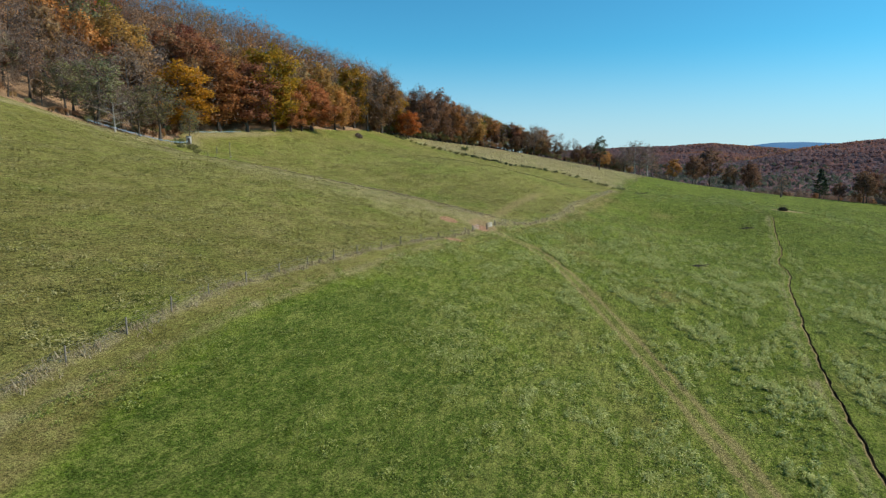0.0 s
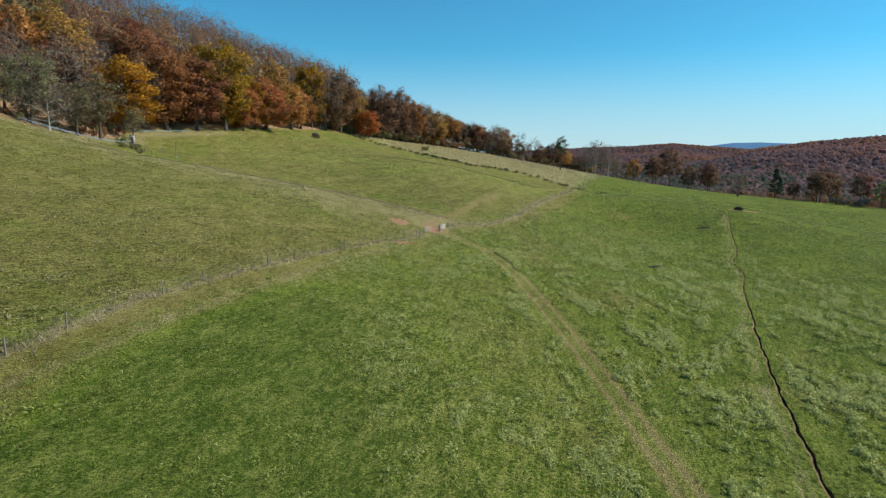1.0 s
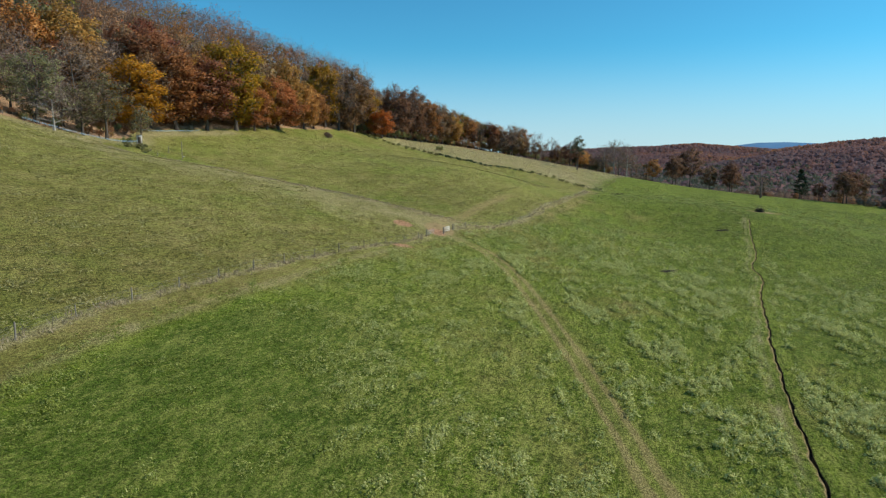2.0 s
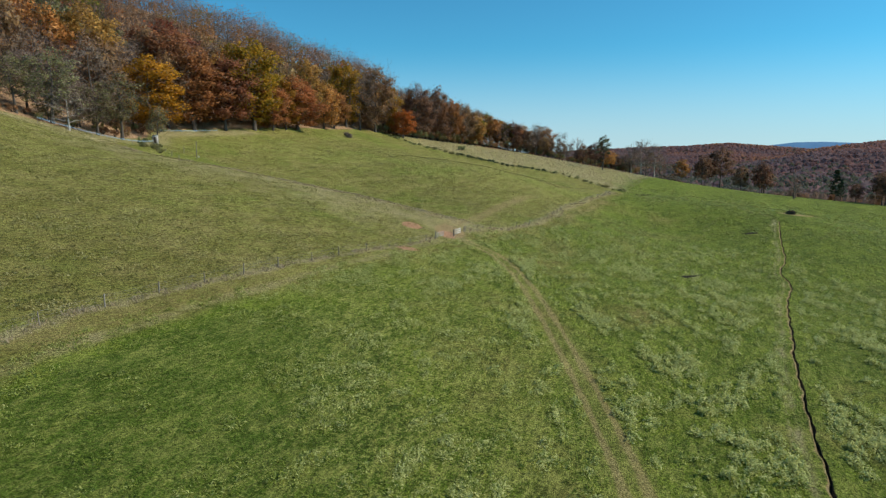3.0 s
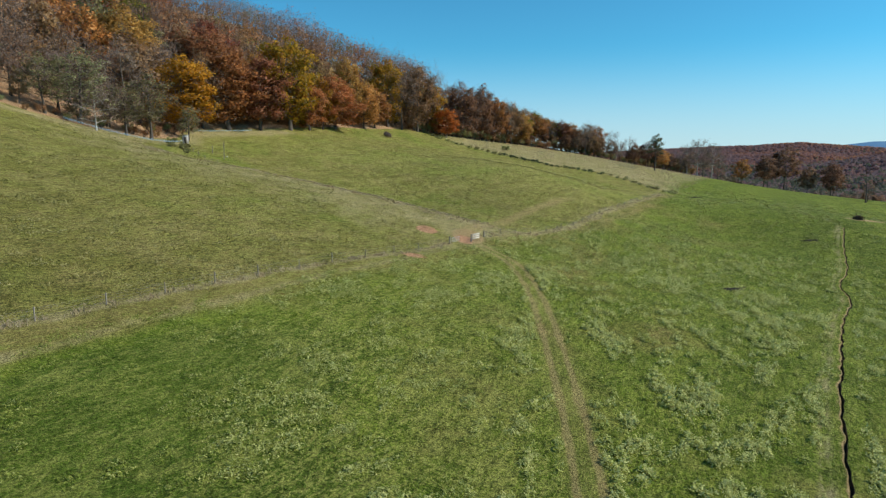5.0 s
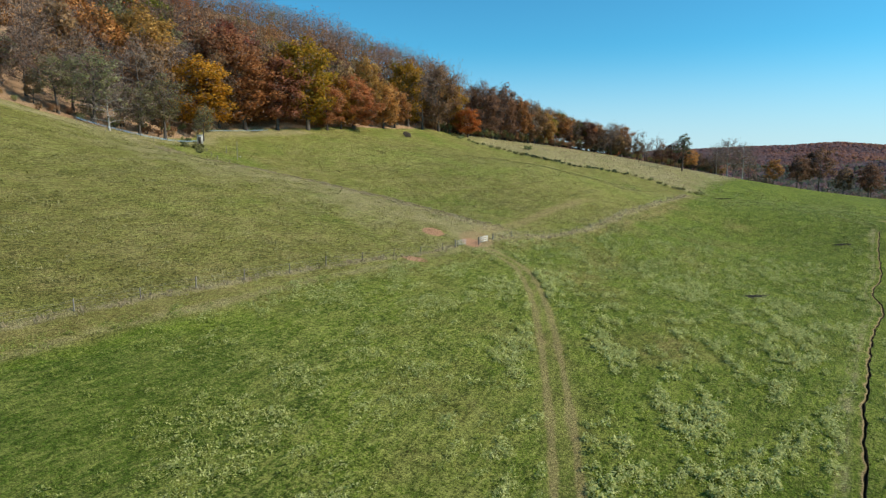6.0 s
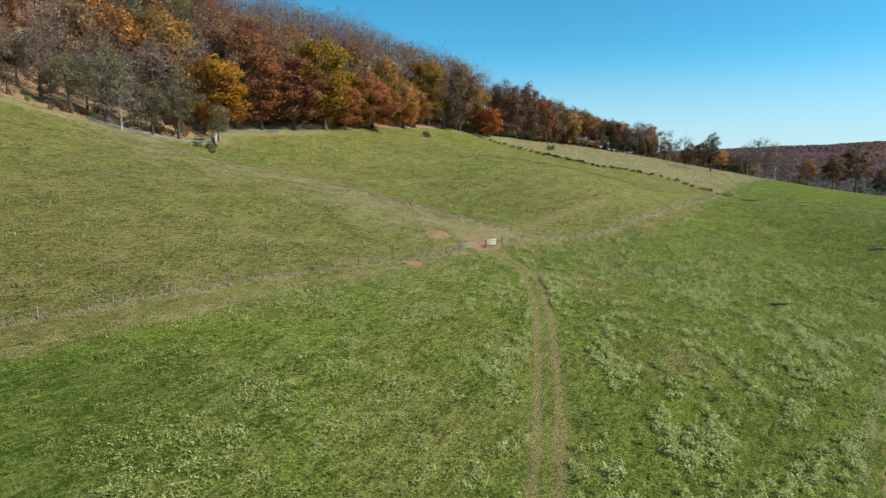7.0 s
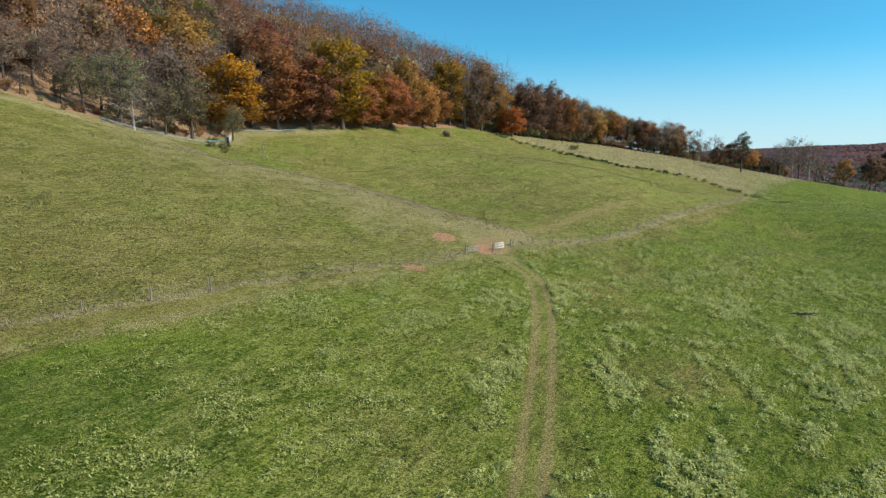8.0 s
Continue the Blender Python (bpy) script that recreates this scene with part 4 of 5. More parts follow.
def stand_hue(x, y, z, g):
    """Which colour a crown has: stands drift from one to another, conifers keep to the low ground."""
    drift = 0.44 + 0.16 * smooth01(x, 250, 1000) + 0.20 * wave(x * 0.008, y * 0.005, 71) + 0.16 * wave(x * 0.030, y * 0.020, 72)
    hue = np.clip(drift + g.normal(0, 0.09, x.shape), 0.24, 1.0)
    dark = wave(x * 0.022, y * 0.013, 73) + g.normal(0, 0.35, x.shape) > 1.05 - 0.95 * smooth01(z, 20, -12)
    return np.where(dark, g.uniform(0.02, 0.2, x.shape), hue)


def build_far_woods():
    g = np.random.default_rng(41)
    # the shaded floor of the canopy
    az = np.radians(np.linspace(4.5, 44, 160))
    r = 650 * (2750 / 650) ** np.linspace(0, 1, 150)
    a, rr = np.meshgrid(az, r)
    x, y = rr * np.sin(a), rr * np.cos(a)
    top = new("far_woods")
    tagged(top, "distant wooded ridges in brown and rust autumn colour, tinted purple for haze", "woods", kind="stuff")
    k = len(az)
    i = (np.arange(len(r) - 1)[:, None] * k + np.arange(k - 1)[None, :]).ravel()
    under = mesh_np("understorey", np.stack([x.ravel(), y.ravel(), (land(x, y) + 5.6).ravel()], 1), np.stack([i, i + 1, i + k + 1, i + k], 1), M_FAR, True)
    give_attributes(under, {"hue": np.clip(stand_hue(x, y, land(x, y), g), 0.24, 0.6)})
    part("understorey", under, top)
    # crowns: domes of broad leaf sprays
    n = 23000
    a, rr = np.radians(g.uniform(4.5, 44, n)), np.sqrt(g.uniform(740.0 ** 2, 2620.0 ** 2, n))
    ok = ~((np.degrees(a) > 31) & (rr > 1950))
    x, y = (rr * np.sin(a))[ok], (rr * np.cos(a))[ok]
    z = land(x, y)
    n, per = len(x), 17
    hue = stand_hue(x, y, z, g)
    conifer = hue < 0.2
    wide, tall = g.uniform(3.0, 5.6, n) * np.where(conifer, 0.7, 1), g.uniform(3.6, 6.0, n) * np.where(conifer, 1.3, 1)
    d = g.normal(size=(n, per, 3))
    d[:, :, 2] = np.abs(d[:, :, 2]) * 0.9 - 0.25
    d /= np.linalg.norm(d, axis=2)[:, :, None]
    lump = g.uniform(0.84, 1.06, (n, per))
    c = np.stack([x, y, z + 5.0], 1)[:, None] + d * lump[:, :, None] * np.stack([wide, wide, tall], 1)[:, None]
    u = np.cross(d, g.normal(size=d.shape))
    u /= np.linalg.norm(u, axis=2)[:, :, None]
    w = np.cross(d, u) + d * g.normal(0, 0.35, (n, per))[:, :, None]
    u = u + d * g.normal(0, 0.35, (n, per))[:, :, None]
    q = (wide[:, None] * g.uniform(0.42, 0.70, (n, per)))[:, :, None]
    v = np.stack([c + u * q, c - u * q * 0.5 + w * q * 0.85, c - u * q * 0.5 - w * q * 0.85], 2).reshape(-1, 3)
    soft = d + np.array((0, 0, 0.9)) + g.normal(0, 0.10, d.shape)
    soft /= np.linalg.norm(soft, axis=2)[:, :, None]
    crowns = mesh_np("crowns", v, np.arange(3 * n * per).reshape(-1, 3), M_FAR)
    crowns.normals_split_custom_set_from_vertices(np.repeat(soft.reshape(-1, 3), 3, 0))
    give_attributes(crowns, {"hue": np.repeat(hue, per * 3)})
    part("crowns", crowns, top)


build_far_woods()


def hill_material():
    """Crowns of the upper wood: every crown carries its own colour number, from bare grey over rust to late green."""
    m, n, l, b = nodes_of("hill_crowns")
    leaf = n.new("ShaderNodeNewGeometry").outputs["Random Per Island"]
    col = ramp(n, l, attr(n, "hue"), [(0.0, (0.215, 0.165, 0.145)), (0.25, (0.270, 0.200, 0.160)), (0.45, (0.330, 0.200, 0.115)), (0.62, (0.400, 0.195, 0.080)), (0.76, (0.500, 0.245, 0.075)), (0.86, (0.430, 0.110, 0.050)), (0.93, (0.290, 0.230, 0.050)), (1.0, (0.170, 0.175, 0.045))])
    hs = n.new("ShaderNodeHueSaturation")
    l.new(col, hs.inputs["Color"])
    l.new(mathn(n, l, "ADD", 0.72, mathn(n, l, "MULTIPLY", leaf, 0.62)), hs.inputs["Value"])
    l.new(hs.outputs[0], b.inputs["Base Color"])
    b.inputs["Roughness"].default_value = 0.9
    b.inputs["Specular IOR Level"].default_value = 0.08
    tr = n.new("ShaderNodeBsdfTranslucent")
    l.new(hs.outputs[0], tr.inputs[0])
    ms = n.new("ShaderNodeMixShader")
    ms.inputs[0].default_value = 0.4
    l.new(b.outputs[0], ms.inputs[1])
    l.new(tr.outputs[0], ms.inputs[2])
    l.new(ms.outputs[0], n["Material Output"].inputs[0])
    return m


M_HILL = hill_material()


def build_hill_woods():
    """The upper hillside and the valley bottom: crowns of leaf sprays and bare twigs, many trees in one."""
    g = np.random.default_rng(43)
    spots_in = [(x, y) for x, y in woods_spots if x - 27 > -1.28 * (y - 33) and math.hypot(x, y) < 520]
    for _ in range(420):
        a, r = math.radians(g.uniform(9, 42)), g.uniform(560, 780)
        spots_in.append((r * math.sin(a), r * math.cos(a)))
    xs, ys = np.array(spots_in).T
    zs = land(xs, ys)
    stems, quads, tris = Pile(), Pile(), Pile()
    q_hue, t_hue, q_soft, t_soft = [], [], [], []
    stand = fbm(xs / 45, ys / 45, 801, 2)
    for x, y, z, sd in zip(xs, ys, zs, stand):
        valley = x > 80
        hgt = g.uniform(8, 13) if valley else (g.uniform(22, 30) + 5.5 * float(smooth01(y, 300, 380)) if x < -40 else g.uniform(17, 23))
        u = g.random() * 0.75 + (sd - 0.5) * 1.2 + 0.02
        bare = u < 0.42
        hue = g.uniform(0.0, 0.28) if bare else g.uniform(0.25, 0.60) if u < 0.72 or valley else g.choice([0.5, 0.62, 0.70, 0.76, 0.84, 0.95])
        n = 220 if bare else 430
        d = g.normal(size=(n, 3))
        d /= np.linalg.norm(d, axis=1)[:, None]
        rad = hgt * g.uniform(0.20, 0.29)
        lump = 1 + 0.28 * np.sin(d[:, 0] * 4 + x) * np.sin(d[:, 1] * 5 + y) + 0.12 * np.sin(d[:, 2] * 9 + x)
        p = d * (rad * lump * g.uniform(0.6, 1.05, n))[:, None] * (1, 1, 1.3) + (x, y, z + hgt * 0.62)
        soft = d + (0, 0, 0.3) + g.normal(0, 0.3, (n, 3))
        soft /= np.linalg.norm(soft, axis=1)[:, None]
        stems.tube([(x, y, z - 0.5), (x + g.normal(0, 0.3), y, z + hgt * 0.75)], [0.26, 0.08], 4, False)
        if bare:
            dd = d * 0.6 + (0, 0, 0.8) + g.normal(0, 0.3, (n, 3))
            side = np.cross(dd, g.normal(size=(n, 3)))
            side /= np.linalg.norm(side, axis=1)[:, None]
            w, ln = 0.06, g.uniform(0.8, 1.9, (n, 1))
            v = np.stack([p - side * w, p + side * w, p + dd * ln + side * w * 0.5, p + dd * ln - side * w * 0.5], 1).reshape(-1, 3)
            quads.add(v, np.arange(4 * n).reshape(-1, 4))
            q_hue.append(np.full(4 * n, hue))
            q_soft.append(np.repeat(soft, 4, 0))
        v, q = sprays(p, 0.34 if bare else 0.58, g)
        tris.add(v, None, q)
        t_hue.append(np.full(len(v), hue + (0.06 if bare else 0.0)))
        t_soft.append(np.repeat(soft, 3, 0))
    top = new("hillside_woods")
    tagged(top, "upper hillside and valley woods of bare grey and rust-brown trees", "woods", kind="stuff")
    part("trunks", stems.mesh("trunks", M_BARK), top)
    for name, pile, hue, soft in (("bare_crowns", quads, q_hue, q_soft), ("leafy_crowns", tris, t_hue, t_soft)):
        me = pile.mesh(name, M_HILL)
        me.normals_split_custom_set_from_vertices(np.vstack(soft))
        give_attributes(me, {"hue": np.concatenate(hue)})
        part(name, me, top)


build_hill_woods()


def build_blue_mountain():
    m, n, l, b = nodes_of("far_mountain")
    co = n.new("ShaderNodeTexCoord").outputs["Object"]
    # the blue of the air in between is painted as base colour
    l.new(ramp(n, l, noise_node(n, l, 0.01, 4, 0.6, co), [(0.3, (0.110, 0.235, 0.40)), (0.7, (0.135, 0.270, 0.45))]), b.inputs["Base Color"])
    b.inputs["Roughness"].default_value = 1.0
    b.inputs["Specular IOR Level"].default_value = 0.0
    pile = Pile()
    az = np.radians(np.linspace(2, 50, 97))
    crest = np.interp(np.degrees(az), [2, 10, 13, 22, 25, 27, 29, 31.5, 34, 40, 50], [30, 50, 45, 60, 88, 108, 110, 100, 102, 80, 40])
    rows = []
    for rr, f in ((4050, 0.0), (4300, 0.7), (4480, 1.0), (4700, 0.6)):
        rows.append(np.stack([rr * np.sin(az), rr * np.cos(az), -70 + (crest + 70) * f], 1))
    k = len(az)
    i = (np.arange(3)[:, None] * k + np.arange(k - 1)[None, :]).ravel()
    pile.add(np.vstack(rows), np.stack([i, i + 1, i + k + 1, i + k], 1))
    tagged(new("backdrop", pile.mesh("backdrop", m, True)), "mountain far beyond the ridges, coloured blue for the haze", "mountain", kind="structure")


build_blue_mountain()

# ---- more materials
M_POST = rough_material("weathered_post", (0.15, 0.135, 0.115), (0.36, 0.335, 0.295), 6.0, 0.9, 0, 0.01, 0.15)
M_WIRE = rough_material("fence_wire", (0.22, 0.21, 0.20), (0.36, 0.35, 0.33), 9.0, 0.5, 0.7, 0.001)
M_WHITE = rough_material("white_gate_paint", (0.58, 0.57, 0.54), (0.80, 0.79, 0.76), 4.0, 0.5, 0, 0.003)
M_GALV = rough_material("galvanised_steel", (0.34, 0.33, 0.31), (0.52, 0.51, 0.48), 8.0, 0.45, 0.6, 0.002)
M_RUSTY = rough_material("rusty_steel", (0.05, 0.032, 0.024), (0.13, 0.078, 0.050), 7.0, 0.8, 0.3, 0.004)
M_BLUE = rough_material("blue_tubing", (0.22, 0.40, 0.58), (0.40, 0.58, 0.76), 3.0, 0.4, 0, 0.001)
M_SHED = rough_material("grey_white_boards", (0.30, 0.30, 0.285), (0.55, 0.545, 0.52), 3.0, 0.8, 0, 0.01, 0.2)
M_ROOF = rough_material("dull_tin", (0.20, 0.20, 0.20), (0.36, 0.36, 0.35), 5.0, 0.5, 0.5, 0.005)
M_DARKWOOD = rough_material("dead_wood", (0.040, 0.034, 0.028), (0.120, 0.100, 0.085), 5.0, 0.95, 0, 0.03)
M_PLASTIC = rough_material("white_plastic", (0.70, 0.70, 0.68), (0.82, 0.82, 0.80), 3.0, 0.35, 0, 0.001)
M_STONE = rough_material("field_stone", (0.22, 0.21, 0.19), (0.42, 0.40, 0.37), 3.0, 0.9, 0, 0.03)
def grass_material(name, c1, c2, c3):
    """Grass leaves: from green to bleached by the tuft's own rank, with a shade for each leaf."""
    m, n, l, b = nodes_of(name)
    per_leaf = n.new("ShaderNodeNewGeometry").outputs["Random Per Island"]
    f = mathn(n, l, "ADD", mathn(n, l, "MULTIPLY", per_leaf, 0.36), mathn(n, l, "MULTIPLY", attr(n, "rank"), 0.64))
    col = ramp(n, l, f, [(0.15, c1), (0.48, c2), (0.85, c3)])
    l.new(col, b.inputs["Base Color"])
    b.inputs["Roughness"].default_value = 0.6
    b.inputs["Specular IOR Level"].default_value = 0.06
    tr = n.new("ShaderNodeBsdfTranslucent")
    l.new(col, tr.inputs[0])
    ms = n.new("ShaderNodeMixShader")
    ms.inputs[0].default_value = 0.3
    l.new(b.outputs[0], ms.inputs[1])
    l.new(tr.outputs[0], ms.inputs[2])
    l.new(ms.outputs[0], n["Material Output"].inputs[0])
    return m


M_BLADE = grass_material("grass_blades", (0.095, 0.150, 0.018), (0.280, 0.335, 0.070), (0.600, 0.620, 0.260))
M_BLEACH = grass_material("bleached_grass_blades", (0.130, 0.180, 0.035), (0.290, 0.330, 0.100), (0.480, 0.490, 0.210))
M_TUFT = grass_material("grazed_tufts", (0.115, 0.120, 0.030), (0.270, 0.260, 0.090), (0.500, 0.470, 0.230))
M_STRAW = leaf_material("dry_grass_blades", (0.30, 0.250, 0.145), (0.45, 0.385, 0.240), (0.60, 0.525, 0.345), 0.7, 0.15, 0.40)


# ---- fences
def post_mesh(seed, height, radius):
    g = np.random.default_rng(seed)
    p = Pile()
    lean = g.normal(0, 0.035, 2)
    z = np.array([-0.5, 0.0, height * 0.5, height - 0.03, height])
    pts = np.stack([lean[0] * z, lean[1] * z, z], 1)
    p.tube(pts, [radius * 1.05, radius * 1.05, radius, radius * 0.95, radius * 0.7], 7)
    return p.mesh("fence_post", M_POST)


POSTS = [post_mesh(i, h, r) for i, (h, r) in enumerate([(1.22, 0.062), (1.12, 0.05), (1.30, 0.07), (1.05, 0.046)])]


def build_fence(line, gap, start, label, wires=(0.35, 0.65, 0.95, 1.1)):
    fence = thing("fence", Matrix(), label, "fence", "pasture fences")
    pts = spaced(line, gap, start)
    g = np.random.default_rng(len(pts))
    feet = []
    for k, (x, y, hd) in enumerate(pts):
        x, y = x + g.normal(0, 0.12), y + g.normal(0, 0.12)
        ob = part("post", POSTS[int(g.integers(0, 4))], fence)
        ob.matrix_world = on_land(x, y, 0, float(g.uniform(0, 360)))
        feet.append((x, y, float(land(x, y))))
    for h in wires:
        p = Pile()
        for a, b in zip(feet[:-1], feet[1:]):
            m = [(a[i] + b[i]) / 2 for i in range(3)]
            m[2] -= 0.04
            p.tube([(a[0], a[1], a[2] + h), (m[0], m[1], m[2] + h), (b[0], b[1], b[2] + h)], [0.007] * 3, 3, False)
        part("wire", p.mesh("wire", M_WIRE), fence, "thin weathered steel wire")
    return fence


build_fence(FENCE_A, 6.7, 2.0, "wire pasture fence on grey weathered wooden posts")
build_fence(FENCE_B, 7.0, 0.5, "old wire fence on weathered posts in dry grass")
build_fence([(-78.0, 197.0), (-72.0, 190.5), (-66.0, 184.5), (-60.0, 181.5)], 4.6, 0.0, "short sagging fence beside the wood", (0.4, 0.8))


# ---- the gateway
def tube_gate(name, length, height, bars, mat, m, label):
    gate = thing(name, m, label, "gate", "gates of the gateway")
    r = 0.035
    for x in (0.0, length):
        p = Pile()
        p.tube([(x, 0, 0.18), (x, 0, height)], [r, r], 8)
        part("upright", p.mesh("upright", mat), gate)
    for k in range(bars):
        z = 0.20 + (height - 0.22) * k / (bars - 1)
        p = Pile()
        p.tube([(0, 0, z), (length, 0, z)], [r, r], 8)
        part("rail", p.mesh("rail", mat), gate)
    p = Pile()
    p.tube([(length * 0.5, 0.03, 0.2), (length * 0.5, 0.03, height - 0.02)], [0.02, 0.02], 6)
    part("brace", p.mesh("brace", mat), gate)
    return gate


def board_gate(m, length, height, label):
    gate = thing("gate", m, label, "gate", "gates of the gateway")
    for k in range(3):
        z = 0.25 + k * (height - 0.45) / 2
        p = Pile()
        p.box((0, -0.018, z), (length, 0.018, z + 0.17))
        part("board", p.mesh("board", M_WHITE), gate)
    for x in (0.05, length * 0.5, length - 0.05):
        p = Pile()
        p.box((x - 0.06, 0.02, 0.15), (x + 0.06, 0.055, height))
        part("stile", p.mesh("stile", M_WHITE), gate)
    return gate


tube_gate("gate", 2.6, 1.0, 5, M_GALV, on_land(6.3, 132.8, 0, 64), "galvanised tube gate swung open at the gateway")
board_gate(on_land(9.7, 138.6, 0, 66), 2.6, 1.2, "white board gate standing open at the gateway")
for x, y in ((6.0, 132.2), (9.4, 138.1), (11.5, 143.6)):
    p = Pile()
    p.tube([(0, 0, -0.6), (0.01, 0, 1.18), (0.01, 0, 1.24)], [0.12, 0.11, 0.06], 9)
    ob = new("gate_post", p.mesh("gate_post", M_POST))
    ob.matrix_world = on_land(x, y)
    tagged(ob, "thick grey wooden gate post", "post", "gate posts")


# ---- pump house, sap lines, bucket, hay feeder, brush
def build_hut():
    hut = thing("shed", on_land(-78.6, 199.5, 0, 22), "tall narrow shed of pale weathered boards", "shed")
    w, d, h = 1.5, 1.5, 2.5
    for name, lo, hi in (("front_wall", (-w / 2, -d / 2, 0.1), (w / 2, -d / 2 + 0.06, h)), ("back_wall", (-w / 2, d / 2 - 0.06, 0.1), (w / 2, d / 2, h)),
                         ("side_wall", (-w / 2, -d / 2 + 0.06, 0.1), (-w / 2 + 0.06, d / 2 - 0.06, h)), ("side_wall", (w / 2 - 0.06, -d / 2 + 0.06, 0.1), (w / 2, d / 2 - 0.06, h))):
        p = Pile()
        p.box(lo, hi)
        part(name, p.mesh(name, M_SHED), hut)
    p = Pile()
    p.box((-w / 2 - 0.15, -d / 2 - 0.15, h), (w / 2 + 0.15, d / 2 + 0.15, h + 0.09))
    part("roof", p.mesh("roof", M_ROOF), hut, "dull tin roof")
    p = Pile()
    p.box((-0.35, -d / 2 - 0.03, 0.15), (0.35, -d / 2 - 0.003, 1.95))
    part("door", p.mesh("door", M_DARKWOOD), hut, "dark plank door")
    for x in (-w / 2 + 0.1, w / 2 - 0.1):
        for y in (-d / 2 + 0.1, d / 2 - 0.1):
            p = Pile()
            p.box((x - 0.1, y - 0.1, -0.6), (x + 0.1, y + 0.1, 0.1))
            part("footing", p.mesh("footing", M_STONE), hut)


build_hut()


def build_line(pts, high, label):
    line = thing("sap_line", Matrix(), label, "tubing", "sap lines along the wood")
    tops = []
    for k, (x, y, _) in enumerate(spaced(pts, 6.0)):
        p = Pile()
        p.tube([(0, 0, -0.4), (0, 0, high + 0.15)], [0.05, 0.045], 6)
        ob = part("stake", p.mesh("stake", M_POST), line, "grey wooden stake")
        ob.matrix_world = on_land(x, y)
        tops.append((x, y, float(land(x, y)) + high))
    for dz in (0.0, -0.22):
        p = Pile()
        path = []
        for a, b in zip(tops[:-1], tops[1:]):
            for s in (0.0, 0.25, 0.5, 0.75):
                path.append([a[i] + (b[i] - a[i]) * s for i in range(3)])
                path[-1][2] += dz - 0.25 * s * (1 - s)
        path.append([tops[-1][0], tops[-1][1], tops[-1][2] + dz])
        p.tube(path, [0.036] * len(path), 5, False)
        part("tube", p.mesh("tube", M_BLUE), line, "blue plastic tubing")


build_line([(-90, 164), (-85, 168), (-80.5, 175), (-77.5, 183), (-76.8, 191), (-77.6, 197.5)], 1.5, "blue plastic sap tubing strung along the wood on stakes")
build_line([(-84, 214), (-78, 227), (-71, 241)], 1.3, "blue plastic sap tubing strung under the oaks")

p = Pile()
p.tube([(0, 0, 0), (0, 0, 0.34), (0, 0, 0.36)], [0.15, 0.19, 0.2], 12)
ob = new("bucket", p.mesh("bucket", M_PLASTIC))
ob.matrix_world = on_land(-65.1, 197.1, 0.0)
tagged(ob, "white plastic bucket standing in the grass", "bucket")

for x, y, tall in ((-63.9, 192.8, 5.0), (-69.3, 197.0, 2.2)):
    p = Pile()
    p.tube([(0, 0, -0.5), (0.03, 0, tall * 0.6), (0.05, 0.02, tall - 0.04), (0.05, 0.02, tall)], [0.09, 0.08, 0.07, 0.05], 7)
    ob = new("pole", p.mesh("pole", M_POST))
    ob.matrix_world = on_land(x, y)
    tagged(ob, "slim grey wooden pole standing in the grass", "pole", "poles beside the wood")


def build_feeder():
    feeder = thing("hay_feeder", on_land(123.5, 232.0), "rusty round hay feeder ring on trampled mud", "feeder")
    R = 1.3
    a = np.linspace(0, 2 * np.pi, 25)
    for z in (0.1, 0.6, 1.1):
        p = Pile()
        p.tube(np.stack([R * np.cos(a), R * np.sin(a), np.full(25, z)], 1), [0.035] * 25, 5, False)
        part("hoop", p.mesh("hoop", M_RUSTY), feeder)
    for k in range(14):
        b = k * 2 * math.pi / 14
        p = Pile()
        p.tube([(R * math.cos(b), R * math.sin(b), 0.05), (R * math.cos(b + 0.15), R * math.sin(b + 0.15), 1.12)], [0.025, 0.025], 5, False)
        part("bar", p.mesh("bar", M_RUSTY), feeder)
    for x, tall in ((-0.55, 2.1), (0.75, 1.95)):
        p = Pile()
        p.tube([(x, 0.2, -0.2), (x + 0.06, 0.22, tall * 0.6), (x + 0.03, 0.2, tall)], [0.09, 0.08, 0.07], 6)
        part("upright", p.mesh("upright", M_DARKWOOD), feeder, "dark wooden upright")
    g = np.random.default_rng(5)
    hay = Pile()
    n = 900
    c = np.stack([g.normal(0, 0.55, n), g.normal(0, 0.55, n), np.abs(g.normal(0, 0.42, n))], 1)
    v, q = sprays(c, 0.3, g)
    hay.add(v, None, q)
    part("hay", hay.mesh("hay", M_DARKWOOD), feeder, "dark heap of spoilt hay")


build_feeder()


def build_brush(x, y, length, seed, label):
    g = np.random.default_rng(seed)
    p = Pile()
    for k in range(22):
        a = g.normal(0, 0.5)
        c = g.uniform(-length / 2, length / 2, 1)[0]
        l2 = g.uniform(0.6, 1.7)
        p.tube([(c - math.cos(a) * l2, g.normal(0, 0.3) - math.sin(a) * l2, 0.05), (c, g.normal(0, 0.2), g.uniform(0.15, 0.5)), (c + math.cos(a) * l2, g.normal(0, 0.3) + math.sin(a) * l2, g.uniform(0.05, 0.7))],
               [0.05, 0.045, 0.012], 4, False)
    ob = new("fallen_branch", p.mesh("fallen_branch", M_DARKWOOD, True))
    ob.matrix_world = on_land(x, y, 0, 10)
    tagged(ob, label, "branch")


build_brush(97.7, 204.0, 4.5, 3, "dark fallen branches lying in the pasture")
build_brush(58.0, 142.5, 4.0, 4, "low dark heap of dead branches in the grass")
build_brush(88.0, 286.0, 7.0, 6, "dark heap of cut brush at the fence end")


